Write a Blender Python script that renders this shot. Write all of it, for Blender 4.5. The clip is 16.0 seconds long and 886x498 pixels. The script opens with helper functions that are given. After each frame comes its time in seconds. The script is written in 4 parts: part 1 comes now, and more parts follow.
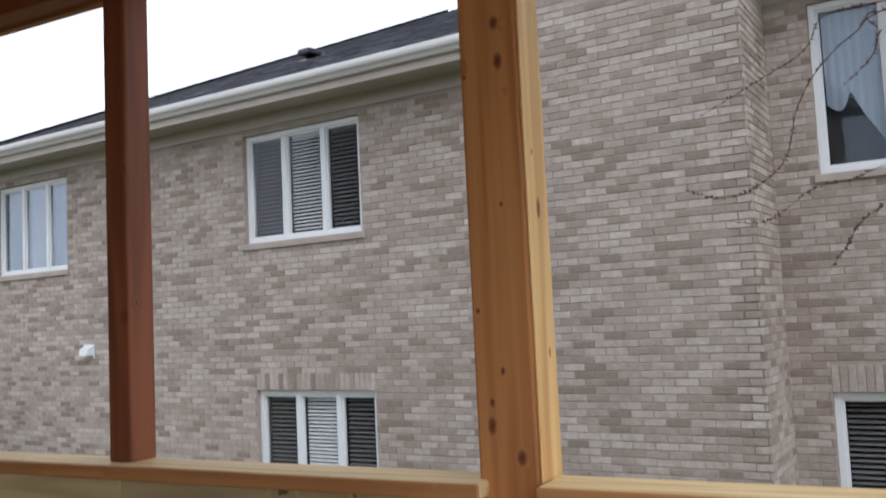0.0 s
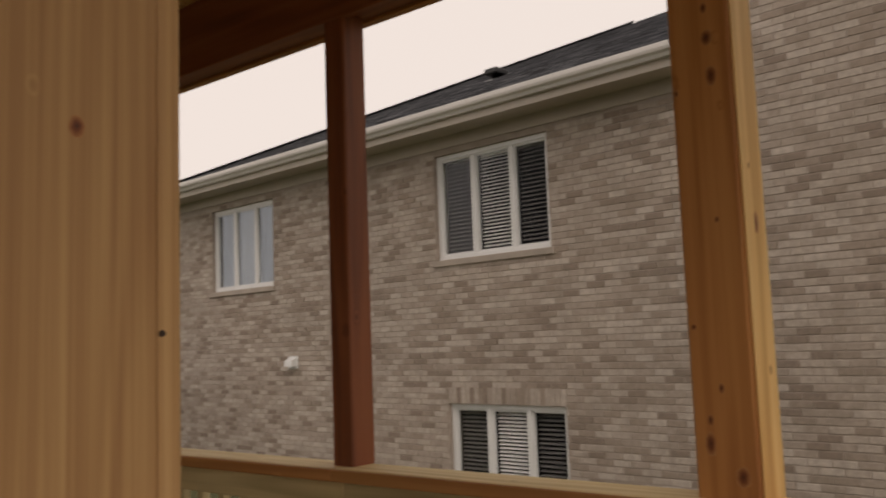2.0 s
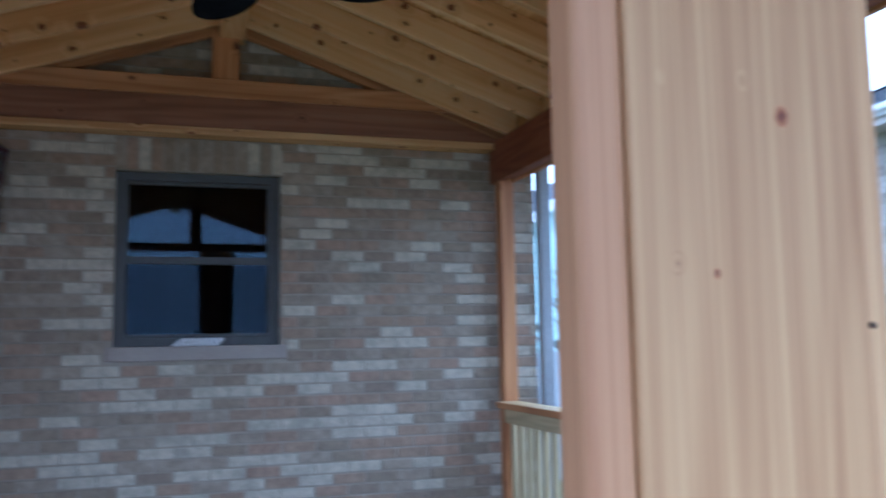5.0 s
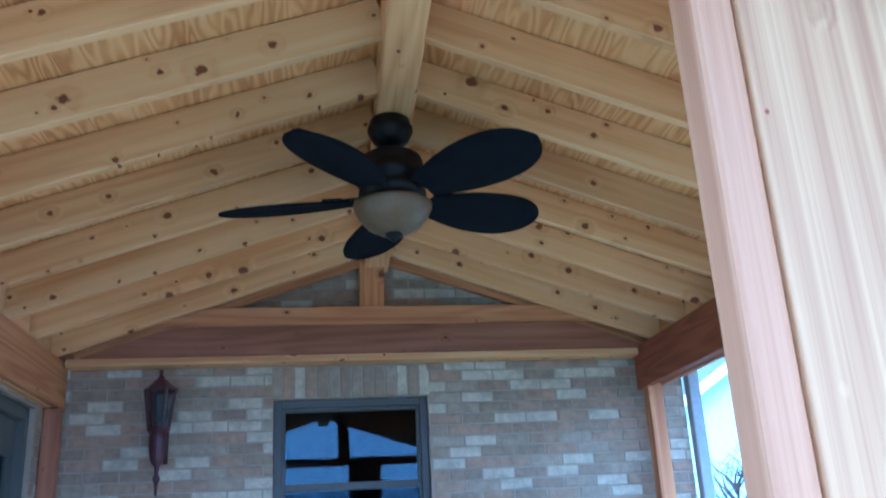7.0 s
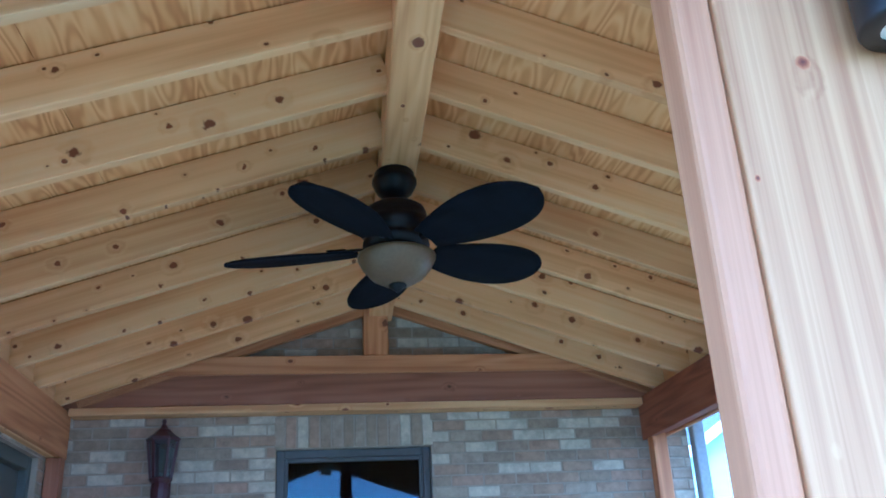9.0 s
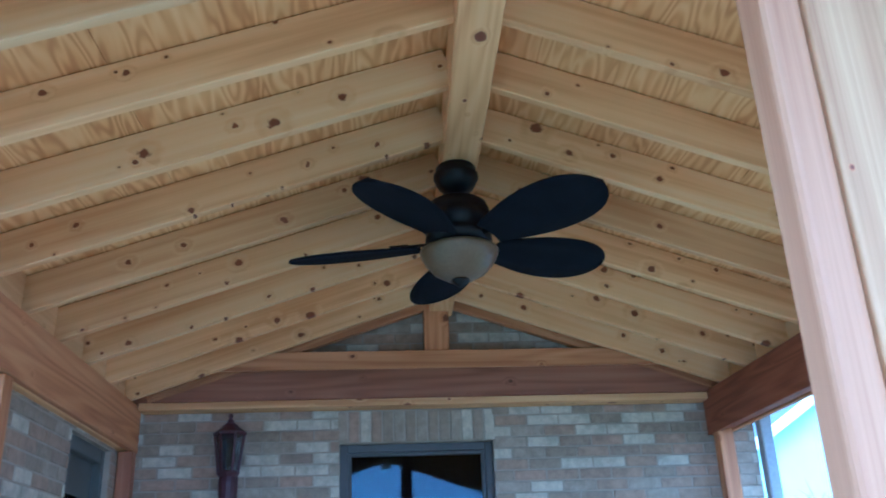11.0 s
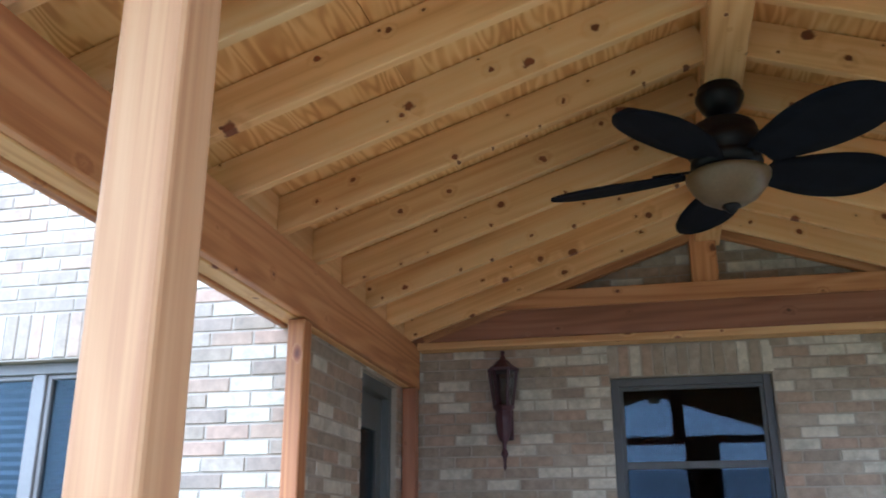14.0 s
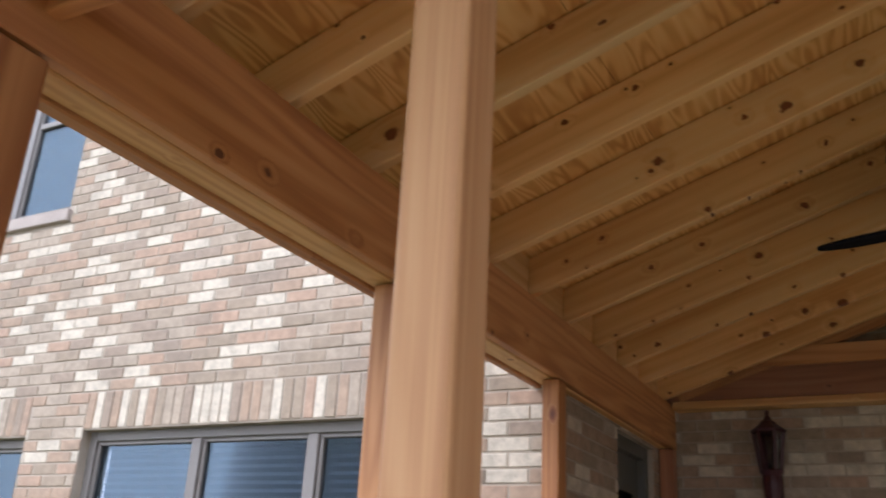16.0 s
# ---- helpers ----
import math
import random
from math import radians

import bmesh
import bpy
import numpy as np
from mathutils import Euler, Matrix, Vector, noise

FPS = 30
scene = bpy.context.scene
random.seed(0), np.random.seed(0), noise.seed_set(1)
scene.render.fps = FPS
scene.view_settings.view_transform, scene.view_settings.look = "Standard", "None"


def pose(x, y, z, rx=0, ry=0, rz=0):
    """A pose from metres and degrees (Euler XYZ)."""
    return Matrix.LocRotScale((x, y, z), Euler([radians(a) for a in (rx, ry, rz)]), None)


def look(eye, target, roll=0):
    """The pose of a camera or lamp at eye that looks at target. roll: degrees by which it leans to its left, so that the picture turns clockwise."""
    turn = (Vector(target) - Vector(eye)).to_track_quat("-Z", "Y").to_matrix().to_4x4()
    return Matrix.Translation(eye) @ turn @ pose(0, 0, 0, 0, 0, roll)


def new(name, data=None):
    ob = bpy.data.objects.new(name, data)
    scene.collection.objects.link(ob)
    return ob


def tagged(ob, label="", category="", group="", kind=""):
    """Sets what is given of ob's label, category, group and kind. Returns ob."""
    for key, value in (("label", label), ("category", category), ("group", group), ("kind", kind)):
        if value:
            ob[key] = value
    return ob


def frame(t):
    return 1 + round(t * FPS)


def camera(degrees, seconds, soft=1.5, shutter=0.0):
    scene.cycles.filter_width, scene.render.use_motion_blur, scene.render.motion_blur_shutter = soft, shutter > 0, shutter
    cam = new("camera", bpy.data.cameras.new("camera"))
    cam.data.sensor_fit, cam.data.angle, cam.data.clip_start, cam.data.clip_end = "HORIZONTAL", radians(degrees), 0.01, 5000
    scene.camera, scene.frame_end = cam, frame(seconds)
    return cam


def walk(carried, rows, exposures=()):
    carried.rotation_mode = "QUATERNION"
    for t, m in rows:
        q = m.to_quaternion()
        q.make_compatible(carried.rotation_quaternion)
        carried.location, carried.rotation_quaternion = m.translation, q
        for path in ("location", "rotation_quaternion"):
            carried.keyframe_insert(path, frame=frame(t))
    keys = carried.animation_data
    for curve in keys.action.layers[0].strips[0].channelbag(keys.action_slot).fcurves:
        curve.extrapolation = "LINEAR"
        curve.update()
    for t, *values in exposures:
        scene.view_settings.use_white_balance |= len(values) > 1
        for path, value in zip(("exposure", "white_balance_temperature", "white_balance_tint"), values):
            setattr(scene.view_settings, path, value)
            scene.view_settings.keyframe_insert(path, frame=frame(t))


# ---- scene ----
cam = camera(53.7, 16.0, soft=1.8, shutter=0.5)
PATH = [
    (0, (0.049, 0.182, 1.306), (1.817, 1.102, 1.465), -2.7),
    (0.5, (0.022, 0.174, 1.309), (1.771, 1.111, 1.562), -2.5),
    (1, (0.002, 0.174, 1.308), (1.711, 1.178, 1.576), -2.3),
    (1.5, (-0.015, 0.192, 1.305), (1.627, 1.312, 1.536), -2.1),
    (2, (-0.038, 0.211, 1.307), (1.5, 1.473, 1.519), -2.1),
    (2.5, (-0.057, 0.227, 1.306), (1.365, 1.62, 1.5), -2.3),
    (3, (-0.084, 0.243, 1.312), (1.179, 1.781, 1.519), -2.7),
    (3.5, (-0.106, 0.269, 1.314), (1.069, 1.876, 1.515), -2.7),
    (4, (-0.141, 0.29, 1.316), (0.849, 2.015, 1.531), -1.9),
    (4.5, (-0.169, 0.305, 1.317), (0.622, 2.13, 1.528), -1.2),
    (5, (-0.193, 0.329, 1.318), (0.412, 2.224, 1.53), -1.0),
    (5.2, (-0.193, 0.35, 1.324), (0.293, 2.275, 1.568), -1.3),
    (7.3, (-0.264, 0.247, 1.457), (0.02, 2.099, 2.158), -3.2),
    (7.5, (-0.26, 0.243, 1.46), (0.011, 2.085, 2.191), -3.2),
    (8, (-0.255, 0.225, 1.456), (0.032, 2.052, 2.219), -3.3),
    (8.2, (-0.256, 0.225, 1.453), (0.04, 2.052, 2.21), -3.1),
    (10.5, (-0.282, 0.222, 1.454), (-0.032, 2.062, 2.196), -2.6),
    (11, (-0.294, 0.231, 1.457), (-0.123, 2.082, 2.196), -2.3),
    (11.5, (-0.297, 0.233, 1.457), (-0.202, 2.099, 2.172), -1.7),
    (12, (-0.312, 0.235, 1.451), (-0.289, 2.107, 2.155), -1.2),
    (12.5, (-0.311, 0.227, 1.439), (-0.431, 2.109, 2.104), -0.8),
    (13, (-0.324, 0.222, 1.446), (-0.587, 2.092, 2.105), -1.1),
    (13.5, (-0.345, 0.226, 1.448), (-0.664, 2.096, 2.083), -0.9),
    (14, (-0.341, 0.224, 1.446), (-0.743, 2.083, 2.065), -0.2),
    (14.5, (-0.346, 0.221, 1.45), (-0.836, 2.053, 2.086), -0.4),
    (15, (-0.341, 0.219, 1.449), (-0.937, 2.011, 2.107), 0.1),
    (15.5, (-0.344, 0.207, 1.452), (-1.108, 1.922, 2.142), 1.8),
    (16, (-0.386, 0.194, 1.464), (-1.281, 1.829, 2.187), 3.1),
]
EXPOSURES = [
    (0, -0.86, 5700, 12), (0.5, -1.07, 6250, 13), (1, -1.25, 7300, 14), (1.5, -1.43, 7600, 16), (2, -1.69, 7600, 18), (2.5, -1.76, 7600, 20), (3, -1.79, 7700, 22), (3.5, -1.36, 6600, 18), (4, -0.86, 5600, 13), (4.5, -0.3, 4800, 12), (5, 0.15, 4050, 9),
    (7.3, 1.47, 3450, 4), (8, 1.47, 3450, 4), (10.5, 1.44, 3430, 4), (11, 1.42, 3400, 3), (11.5, 1.7, 3080, 2), (12, 2.06, 3200, 3), (12.5, 2.06, 3580, 4), (13, 1.63, 3700, 6), (13.5, 1.25, 3950, 7), (14, 1.02, 4450, 9), (14.5, 0.93, 5450, 14), (15, 0.72, 5750, 17), (16, 0.02, 5550, 19)]
walk(cam, [(t, look(eye, target, roll)) for t, eye, target, roll in PATH], EXPOSURES)

# ---- world and light ----
world = bpy.data.worlds.new("overcast_sky")
scene.world = world
world.use_nodes = True
wn, wl = world.node_tree.nodes, world.node_tree.links
wn.clear()
sky = wn.new("ShaderNodeTexSky")
sky.sky_type, sky.sun_disc = "NISHITA", False
sky.sun_elevation, sky.sun_rotation = radians(41), radians(216)
sky.air_density, sky.dust_density, sky.ozone_density = 1.0, 6.0, 1.0
cloud = wn.new("ShaderNodeMix")
cloud.data_type = "RGBA"
cloud.inputs[0].default_value = 0.88
cloud.inputs[7].default_value = (11.6, 11.5, 11.5, 1)
wl.new(sky.outputs[0], cloud.inputs[6])
bg = wn.new("ShaderNodeBackground")
bg.inputs[1].default_value = 0.245
wl.new(cloud.outputs[2], bg.inputs[0])
wout = wn.new("ShaderNodeOutputWorld")
wl.new(bg.outputs[0], wout.inputs[0])
sun = new("sun", bpy.data.lights.new("sun", "SUN"))
sun.data.energy, sun.data.angle, sun.data.color = 2.0, radians(25), (1.0, 0.97, 0.92)
sun.matrix_world = look((-5.2, -7.1, 7.6), (0, 0, 0))

# ---- materials ----


def mat_base(name, rough=0.7, metal=0.0):
    m = bpy.data.materials.new(name)
    m.use_nodes = True
    n, l = m.node_tree.nodes, m.node_tree.links
    b = n["Principled BSDF"]
    b.inputs["Roughness"].default_value, b.inputs["Metallic"].default_value = rough, metal
    return m, n, l, b


def ramp(n, stops, mode="LINEAR"):
    r = n.new("ShaderNodeValToRGB")
    r.color_ramp.interpolation = mode
    e = r.color_ramp.elements
    while len(e) < len(stops):
        e.new(0.5)
    for el, (p, c) in zip(e, stops):
        el.position, el.color = p, (*c, 1) if len(c) == 3 else c
    return r


def math_node(n, l, op, a, b=None):
    q = n.new("ShaderNodeMath")
    q.operation = op
    for i, v in enumerate((a, b)):
        if v is None:
            continue
        if isinstance(v, (int, float)):
            q.inputs[i].default_value = v
        else:
            l.new(v, q.inputs[i])
    return q.outputs[0]


def mix_col(n, l, fac, a, b, mode="MIX"):
    q = n.new("ShaderNodeMix")
    q.data_type, q.blend_type = "RGBA", mode
    for i, v in ((0, fac), (6, a), (7, b)):
        if isinstance(v, (int, float)):
            q.inputs[i].default_value = v
        elif isinstance(v, tuple):
            q.inputs[i].default_value = (*v, 1)
        else:
            l.new(v, q.inputs[i])
    return q.outputs[2]


def noise_tex(n, l, vec, scale, detail=4.0, rough=0.55, distort=0.0):
    q = n.new("ShaderNodeTexNoise")
    q.inputs["Scale"].default_value, q.inputs["Detail"].default_value = scale, detail
    q.inputs["Roughness"].default_value, q.inputs["Distortion"].default_value = rough, distort
    if vec is not None:
        l.new(vec, q.inputs["Vector"])
    return q.outputs[0]


def bump(n, l, b, height, strength, dist):
    q = n.new("ShaderNodeBump")
    q.inputs["Strength"].default_value, q.inputs["Distance"].default_value = strength, dist
    l.new(height, q.inputs["Height"])
    l.new(q.outputs[0], b.inputs["Normal"])


def plain(name, col, rough=0.6, metal=0.0, vary=0.12, scale=9.0, relief=0.15):
    """A plain material with two scales of slight unevenness."""
    m, n, l, b = mat_base(name, rough, metal)
    g = n.new("ShaderNodeNewGeometry")
    big = noise_tex(n, l, g.outputs["Position"], scale * 0.25, 3)
    fine = noise_tex(n, l, g.outputs["Position"], scale * 6, 4)
    f = math_node(n, l, "ADD", math_node(n, l, "MULTIPLY", big, 0.6), math_node(n, l, "MULTIPLY", fine, 0.4))
    lo = tuple(c * (1 - vary) for c in col)
    hi = tuple(min(1.0, c * (1 + vary)) for c in col)
    l.new(ramp(n, [(0.3, lo), (0.7, hi)]).outputs[0], b.inputs["Base Color"])
    l.new(f, n["Color Ramp"].inputs[0])
    if relief:
        bump(n, l, b, fine, relief, 0.002)
    return m


def wood(name, light, mid, dark, knot, knots=0.13, rough=0.6, streak=26.0, big=0.6, ringw=0.16, cell=(5.0, 7.0), band=2.2, relief=0.22):
    """Sawn timber with its grain along the board's own x axis, streaks, slow colour drift and knots."""
    m, n, l, b = mat_base(name, rough)
    tc, oi = n.new("ShaderNodeTexCoord"), n.new("ShaderNodeObjectInfo")
    shift = n.new("ShaderNodeCombineXYZ")
    for i, k in enumerate((61.0, 23.0, 47.0)):
        l.new(math_node(n, l, "MULTIPLY", oi.outputs["Random"], k), shift.inputs[i])
    add = n.new("ShaderNodeVectorMath")
    l.new(tc.outputs["Object"], add.inputs[0])
    l.new(shift.outputs[0], add.inputs[1])

    def stretched(sx, syz):
        q = n.new("ShaderNodeVectorMath")
        q.operation = "MULTIPLY"
        l.new(add.outputs[0], q.inputs[0])
        q.inputs[1].default_value = (sx, syz, syz)
        return q.outputs[0]

    vor = n.new("ShaderNodeTexVoronoi")
    vor.inputs["Scale"].default_value = 1.0
    l.new(stretched(*cell), vor.inputs["Vector"])
    sep = n.new("ShaderNodeSeparateColor")
    l.new(vor.outputs["Color"], sep.inputs[0])
    kd = math_node(n, l, "MULTIPLY", vor.outputs["Distance"], math_node(n, l, "ADD", math_node(n, l, "MULTIPLY", sep.outputs[0], 2.0), 0.75))
    kd = math_node(n, l, "ADD", kd, math_node(n, l, "MULTIPLY", math_node(n, l, "SUBTRACT", noise_tex(n, l, add.outputs[0], 60.0, 2), 0.5), 0.10))
    near = n.new("ShaderNodeMapRange")
    near.inputs[1].default_value, near.inputs[2].default_value = knots + 0.16, knots * 0.5
    near.inputs[3].default_value, near.inputs[4].default_value = 0.0, 1.0
    l.new(kd, near.inputs[0])
    grain = noise_tex(n, l, stretched(0.7, streak), 1.0, 5, 0.6, 0.4)
    ringsrc = noise_tex(n, l, stretched(0.35, 5.0), 1.0, 2, 0.5, 0.2)
    rings = math_node(n, l, "SINE", math_node(n, l, "ADD", math_node(n, l, "MULTIPLY", ringsrc, 55.0), math_node(n, l, "MULTIPLY", near.outputs[0], 9.0)))
    rings = math_node(n, l, "MULTIPLY", math_node(n, l, "ADD", rings, 1.0), 0.5)
    drift = noise_tex(n, l, stretched(0.18, band), 1.0, 3)
    f = math_node(n, l, "ADD", math_node(n, l, "MULTIPLY", grain, 0.5), math_node(n, l, "ADD", math_node(n, l, "MULTIPLY", rings, ringw), math_node(n, l, "MULTIPLY", drift, big * 0.5)))
    rp = ramp(n, [(0.32, dark), (0.52, mid), (0.74, light)])
    l.new(f, rp.inputs[0])
    km = n.new("ShaderNodeMapRange")
    km.inputs[1].default_value, km.inputs[2].default_value = knots * 1.05, knots * 0.85
    km.inputs[3].default_value, km.inputs[4].default_value = 0.0, 1.0
    l.new(kd, km.inputs[0])
    tone = math_node(n, l, "ADD", math_node(n, l, "MULTIPLY", oi.outputs["Random"], 0.3), 0.85)
    tint = n.new("ShaderNodeCombineColor")
    for i in range(3):
        l.new(tone, tint.inputs[i])
    col = mix_col(n, l, 1.0, rp.outputs[0], tint.outputs[0], "MULTIPLY")
    halo = math_node(n, l, "MULTIPLY", near.outputs[0], 0.35)
    col = mix_col(n, l, halo, col, dark)
    col = mix_col(n, l, math_node(n, l, "MULTIPLY", km.outputs[0], 0.9), col, knot)
    l.new(col, b.inputs["Base Color"])
    bump(n, l, b, math_node(n, l, "ADD", grain, math_node(n, l, "MULTIPLY", rings, 0.3)), relief, 0.002)
    return m


def pine_board(name, light, mid, dark, rough=0.55):
    """Planed construction pine: calm grain along x, sparse dark red knots of many sizes that run across the board."""
    m, n, l, b = mat_base(name, rough)
    tc, oi = n.new("ShaderNodeTexCoord"), n.new("ShaderNodeObjectInfo")
    shift = n.new("ShaderNodeCombineXYZ")
    for i, k in enumerate((71.0, 19.0, 43.0)):
        l.new(math_node(n, l, "MULTIPLY", oi.outputs["Random"], k), shift.inputs[i])
    add = n.new("ShaderNodeVectorMath")
    l.new(tc.outputs["Object"], add.inputs[0])
    l.new(shift.outputs[0], add.inputs[1])

    def scaled(x, y, z):
        q = n.new("ShaderNodeVectorMath")
        q.operation = "MULTIPLY"
        l.new(add.outputs[0], q.inputs[0])
        q.inputs[1].default_value = (x, y, z)
        return q.outputs[0]

    def knots(along, across, least, most, share):
        v = n.new("ShaderNodeTexVoronoi")
        v.voronoi_dimensions = "2D"
        v.inputs["Scale"].default_value = 1.0
        s, c = n.new("ShaderNodeSeparateXYZ"), n.new("ShaderNodeCombineXYZ")
        l.new(scaled(along, 1.0, across), s.inputs[0])
        l.new(s.outputs[0], c.inputs[0])
        l.new(s.outputs[2], c.inputs[1])
        l.new(c.outputs[0], v.inputs["Vector"])
        c = n.new("ShaderNodeSeparateColor")
        l.new(v.outputs["Color"], c.inputs[0])
        r = math_node(n, l, "ADD", math_node(n, l, "MULTIPLY", math_node(n, l, "POWER", c.outputs[0], 2.2), most - least), least)
        on = math_node(n, l, "GREATER_THAN", c.outputs[1], 1.0 - share)
        d = math_node(n, l, "ADD", v.outputs["Distance"], math_node(n, l, "MULTIPLY", math_node(n, l, "SUBTRACT", noise_tex(n, l, add.outputs[0], 42.0, 2), 0.5), 0.15))
        rel = math_node(n, l, "DIVIDE", d, r)
        core, ring = n.new("ShaderNodeMapRange"), n.new("ShaderNodeMapRange")
        for q, a, z in ((core, 1.05, 0.75), (ring, 3.4, 0.9)):
            q.inputs[1].default_value, q.inputs[2].default_value = a, z
            q.inputs[3].default_value, q.inputs[4].default_value = 0.0, 1.0
            l.new(rel, q.inputs[0])
        return math_node(n, l, "MULTIPLY", core.outputs[0], on), math_node(n, l, "MULTIPLY", ring.outputs[0], on)

    big, halo = knots(4.4, 5.0, 0.04, 0.125, 0.6)
    small, halo2 = knots(7.5, 10.0, 0.05, 0.11, 0.15)
    around = math_node(n, l, "MAXIMUM", halo, math_node(n, l, "MULTIPLY", halo2, 0.6))
    grain = noise_tex(n, l, scaled(0.8, 38.0, 38.0), 1.0, 5, 0.6, 0.3)
    src = noise_tex(n, l, scaled(0.30, 4.5, 4.5), 1.0, 2, 0.5, 0.15)
    rings = math_node(n, l, "SINE", math_node(n, l, "ADD", math_node(n, l, "MULTIPLY", src, 42.0), math_node(n, l, "MULTIPLY", around, 7.0)))
    drift = noise_tex(n, l, scaled(0.5, 3.0, 3.0), 1.0, 3)
    f = math_node(n, l, "ADD", math_node(n, l, "MULTIPLY", grain, 0.35), math_node(n, l, "ADD", math_node(n, l, "MULTIPLY", rings, 0.045), math_node(n, l, "MULTIPLY", drift, 0.62)))
    rp = ramp(n, [(0.33, dark), (0.50, mid), (0.66, light)])
    l.new(f, rp.inputs[0])
    tone = math_node(n, l, "ADD", math_node(n, l, "MULTIPLY", oi.outputs["Random"], 0.22), 0.86)
    tint = n.new("ShaderNodeCombineColor")
    for i in range(3):
        l.new(tone, tint.inputs[i])
    col = mix_col(n, l, 1.0, rp.outputs[0], tint.outputs[0], "MULTIPLY")
    col = mix_col(n, l, math_node(n, l, "MULTIPLY", around, 0.22), col, tuple(c * 0.75 for c in dark))
    col = mix_col(n, l, math_node(n, l, "MULTIPLY", big, 0.93), col, (0.15, 0.036, 0.012))
    col = mix_col(n, l, math_node(n, l, "MULTIPLY", small, 0.93), col, (0.12, 0.030, 0.011))
    l.new(col, b.inputs["Base Color"])
    bump(n, l, b, grain, 0.15, 0.0015)
    return m


def brick_mat(name, stops, mottling=0.25, stain=0.0):
    """Fired brick: each brick takes its own colour; blotches and sandy grain on each."""
    m, n, l, b = mat_base(name, 0.88)
    oi, g = n.new("ShaderNodeObjectInfo"), n.new("ShaderNodeNewGeometry")
    r = math_node(n, l, "FRACT", math_node(n, l, "ADD", math_node(n, l, "MULTIPLY", oi.outputs["Random"], 7.13), g.outputs["Random Per Island"]))
    rp = ramp(n, stops, "CONSTANT")
    l.new(r, rp.inputs[0])
    blot = noise_tex(n, l, g.outputs["Position"], 19, 4, 0.65)
    fine = noise_tex(n, l, g.outputs["Position"], 170, 4, 0.7)
    wide = noise_tex(n, l, g.outputs["Position"], 0.7, 3)
    v = math_node(n, l, "ADD", math_node(n, l, "MULTIPLY", blot, mottling * 2), math_node(n, l, "ADD", math_node(n, l, "MULTIPLY", fine, 0.25), math_node(n, l, "MULTIPLY", wide, 0.3)))
    v = math_node(n, l, "ADD", v, 1.0 - mottling - 0.275)
    c = n.new("ShaderNodeCombineColor")
    for i in range(3):
        l.new(v, c.inputs[i])
    col = mix_col(n, l, 1.0, rp.outputs[0], c.outputs[0], "MULTIPLY")
    if stain:
        patch = ramp(n, [(0.48, (0, 0, 0)), (0.66, (1, 1, 1))])
        l.new(noise_tex(n, l, g.outputs["Position"], 5.5, 5, 0.65), patch.inputs[0])
        col = mix_col(n, l, math_node(n, l, "MULTIPLY", patch.outputs[0], stain), col, (0.17, 0.145, 0.11))
    l.new(col, b.inputs["Base Color"])
    bump(n, l, b, math_node(n, l, "ADD", fine, blot), 0.5, 0.004)
    return m


def glass_mat(name, tint=(1, 1, 1), gloss=1.2, coat=(1, 1, 1)):
    m = bpy.data.materials.new(name)
    m.use_nodes = True
    n, l = m.node_tree.nodes, m.node_tree.links
    n.clear()
    fr = n.new("ShaderNodeFresnel")
    fr.inputs[0].default_value = 1.5
    tr, gl, mx, o = n.new("ShaderNodeBsdfTransparent"), n.new("ShaderNodeBsdfGlossy"), n.new("ShaderNodeMixShader"), n.new("ShaderNodeOutputMaterial")
    tr.inputs[0].default_value = (*tint, 1)
    gl.inputs["Roughness"].default_value = 0.02
    gl.inputs["Color"].default_value = (*coat, 1)
    l.new(math_node(n, l, "MULTIPLY", fr.outputs[0], gloss), mx.inputs[0])
    l.new(tr.outputs[0], mx.inputs[1])
    l.new(gl.outputs[0], mx.inputs[2])
    l.new(mx.outputs[0], o.inputs[0])
    return m


M_PINE = wood("pine", (0.81, 0.55, 0.245), (0.735, 0.445, 0.17), (0.55, 0.275, 0.085), (0.15, 0.036, 0.016), 0.19, cell=(7.0, 10.0))
M_RAFTER = pine_board("knotty_white_pine", (0.82, 0.58, 0.28), (0.77, 0.485, 0.20), (0.60, 0.32, 0.105))
M_CEDAR = wood("cedar", (0.61, 0.325, 0.13), (0.50, 0.235, 0.08), (0.33, 0.13, 0.042), (0.12, 0.04, 0.02), 0.12)
M_CEDAR_RED = wood("red_cedar", (0.40, 0.185, 0.09), (0.31, 0.13, 0.06), (0.21, 0.082, 0.037), (0.08, 0.03, 0.015), 0.08)
# cedar darkened and reddened: shade on the yard-side timbers is in this colour
M_CEDAR_SHADED = wood("shaded_cedar", (0.36, 0.125, 0.048), (0.27, 0.083, 0.031), (0.16, 0.046, 0.018), (0.06, 0.02, 0.01), 0.06)
M_CEDAR_POST = wood("knotless_cedar", (0.64, 0.325, 0.115), (0.52, 0.23, 0.07), (0.36, 0.135, 0.038), (0.2, 0.08, 0.04), 0.02, ringw=0.14, streak=34.0)
M_SAP = wood("cedar_sapwood", (0.82, 0.57, 0.26), (0.73, 0.46, 0.18), (0.56, 0.31, 0.105), (0.25, 0.1, 0.04), 0.03, ringw=0.22)
M_CLEAR_PALE = wood("pale_clear_cedar", (0.71, 0.455, 0.235), (0.59, 0.335, 0.15), (0.42, 0.20, 0.08), (0.2, 0.09, 0.05), 0.02, streak=60.0, big=0.75, ringw=0.07, band=7.0, relief=0.05)
M_CLEAR = wood("clear_cedar", (0.72, 0.425, 0.19), (0.56, 0.295, 0.115), (0.37, 0.165, 0.055), (0.2, 0.09, 0.05), 0.02, streak=20.0, big=1.25, ringw=0.05, band=7.0)
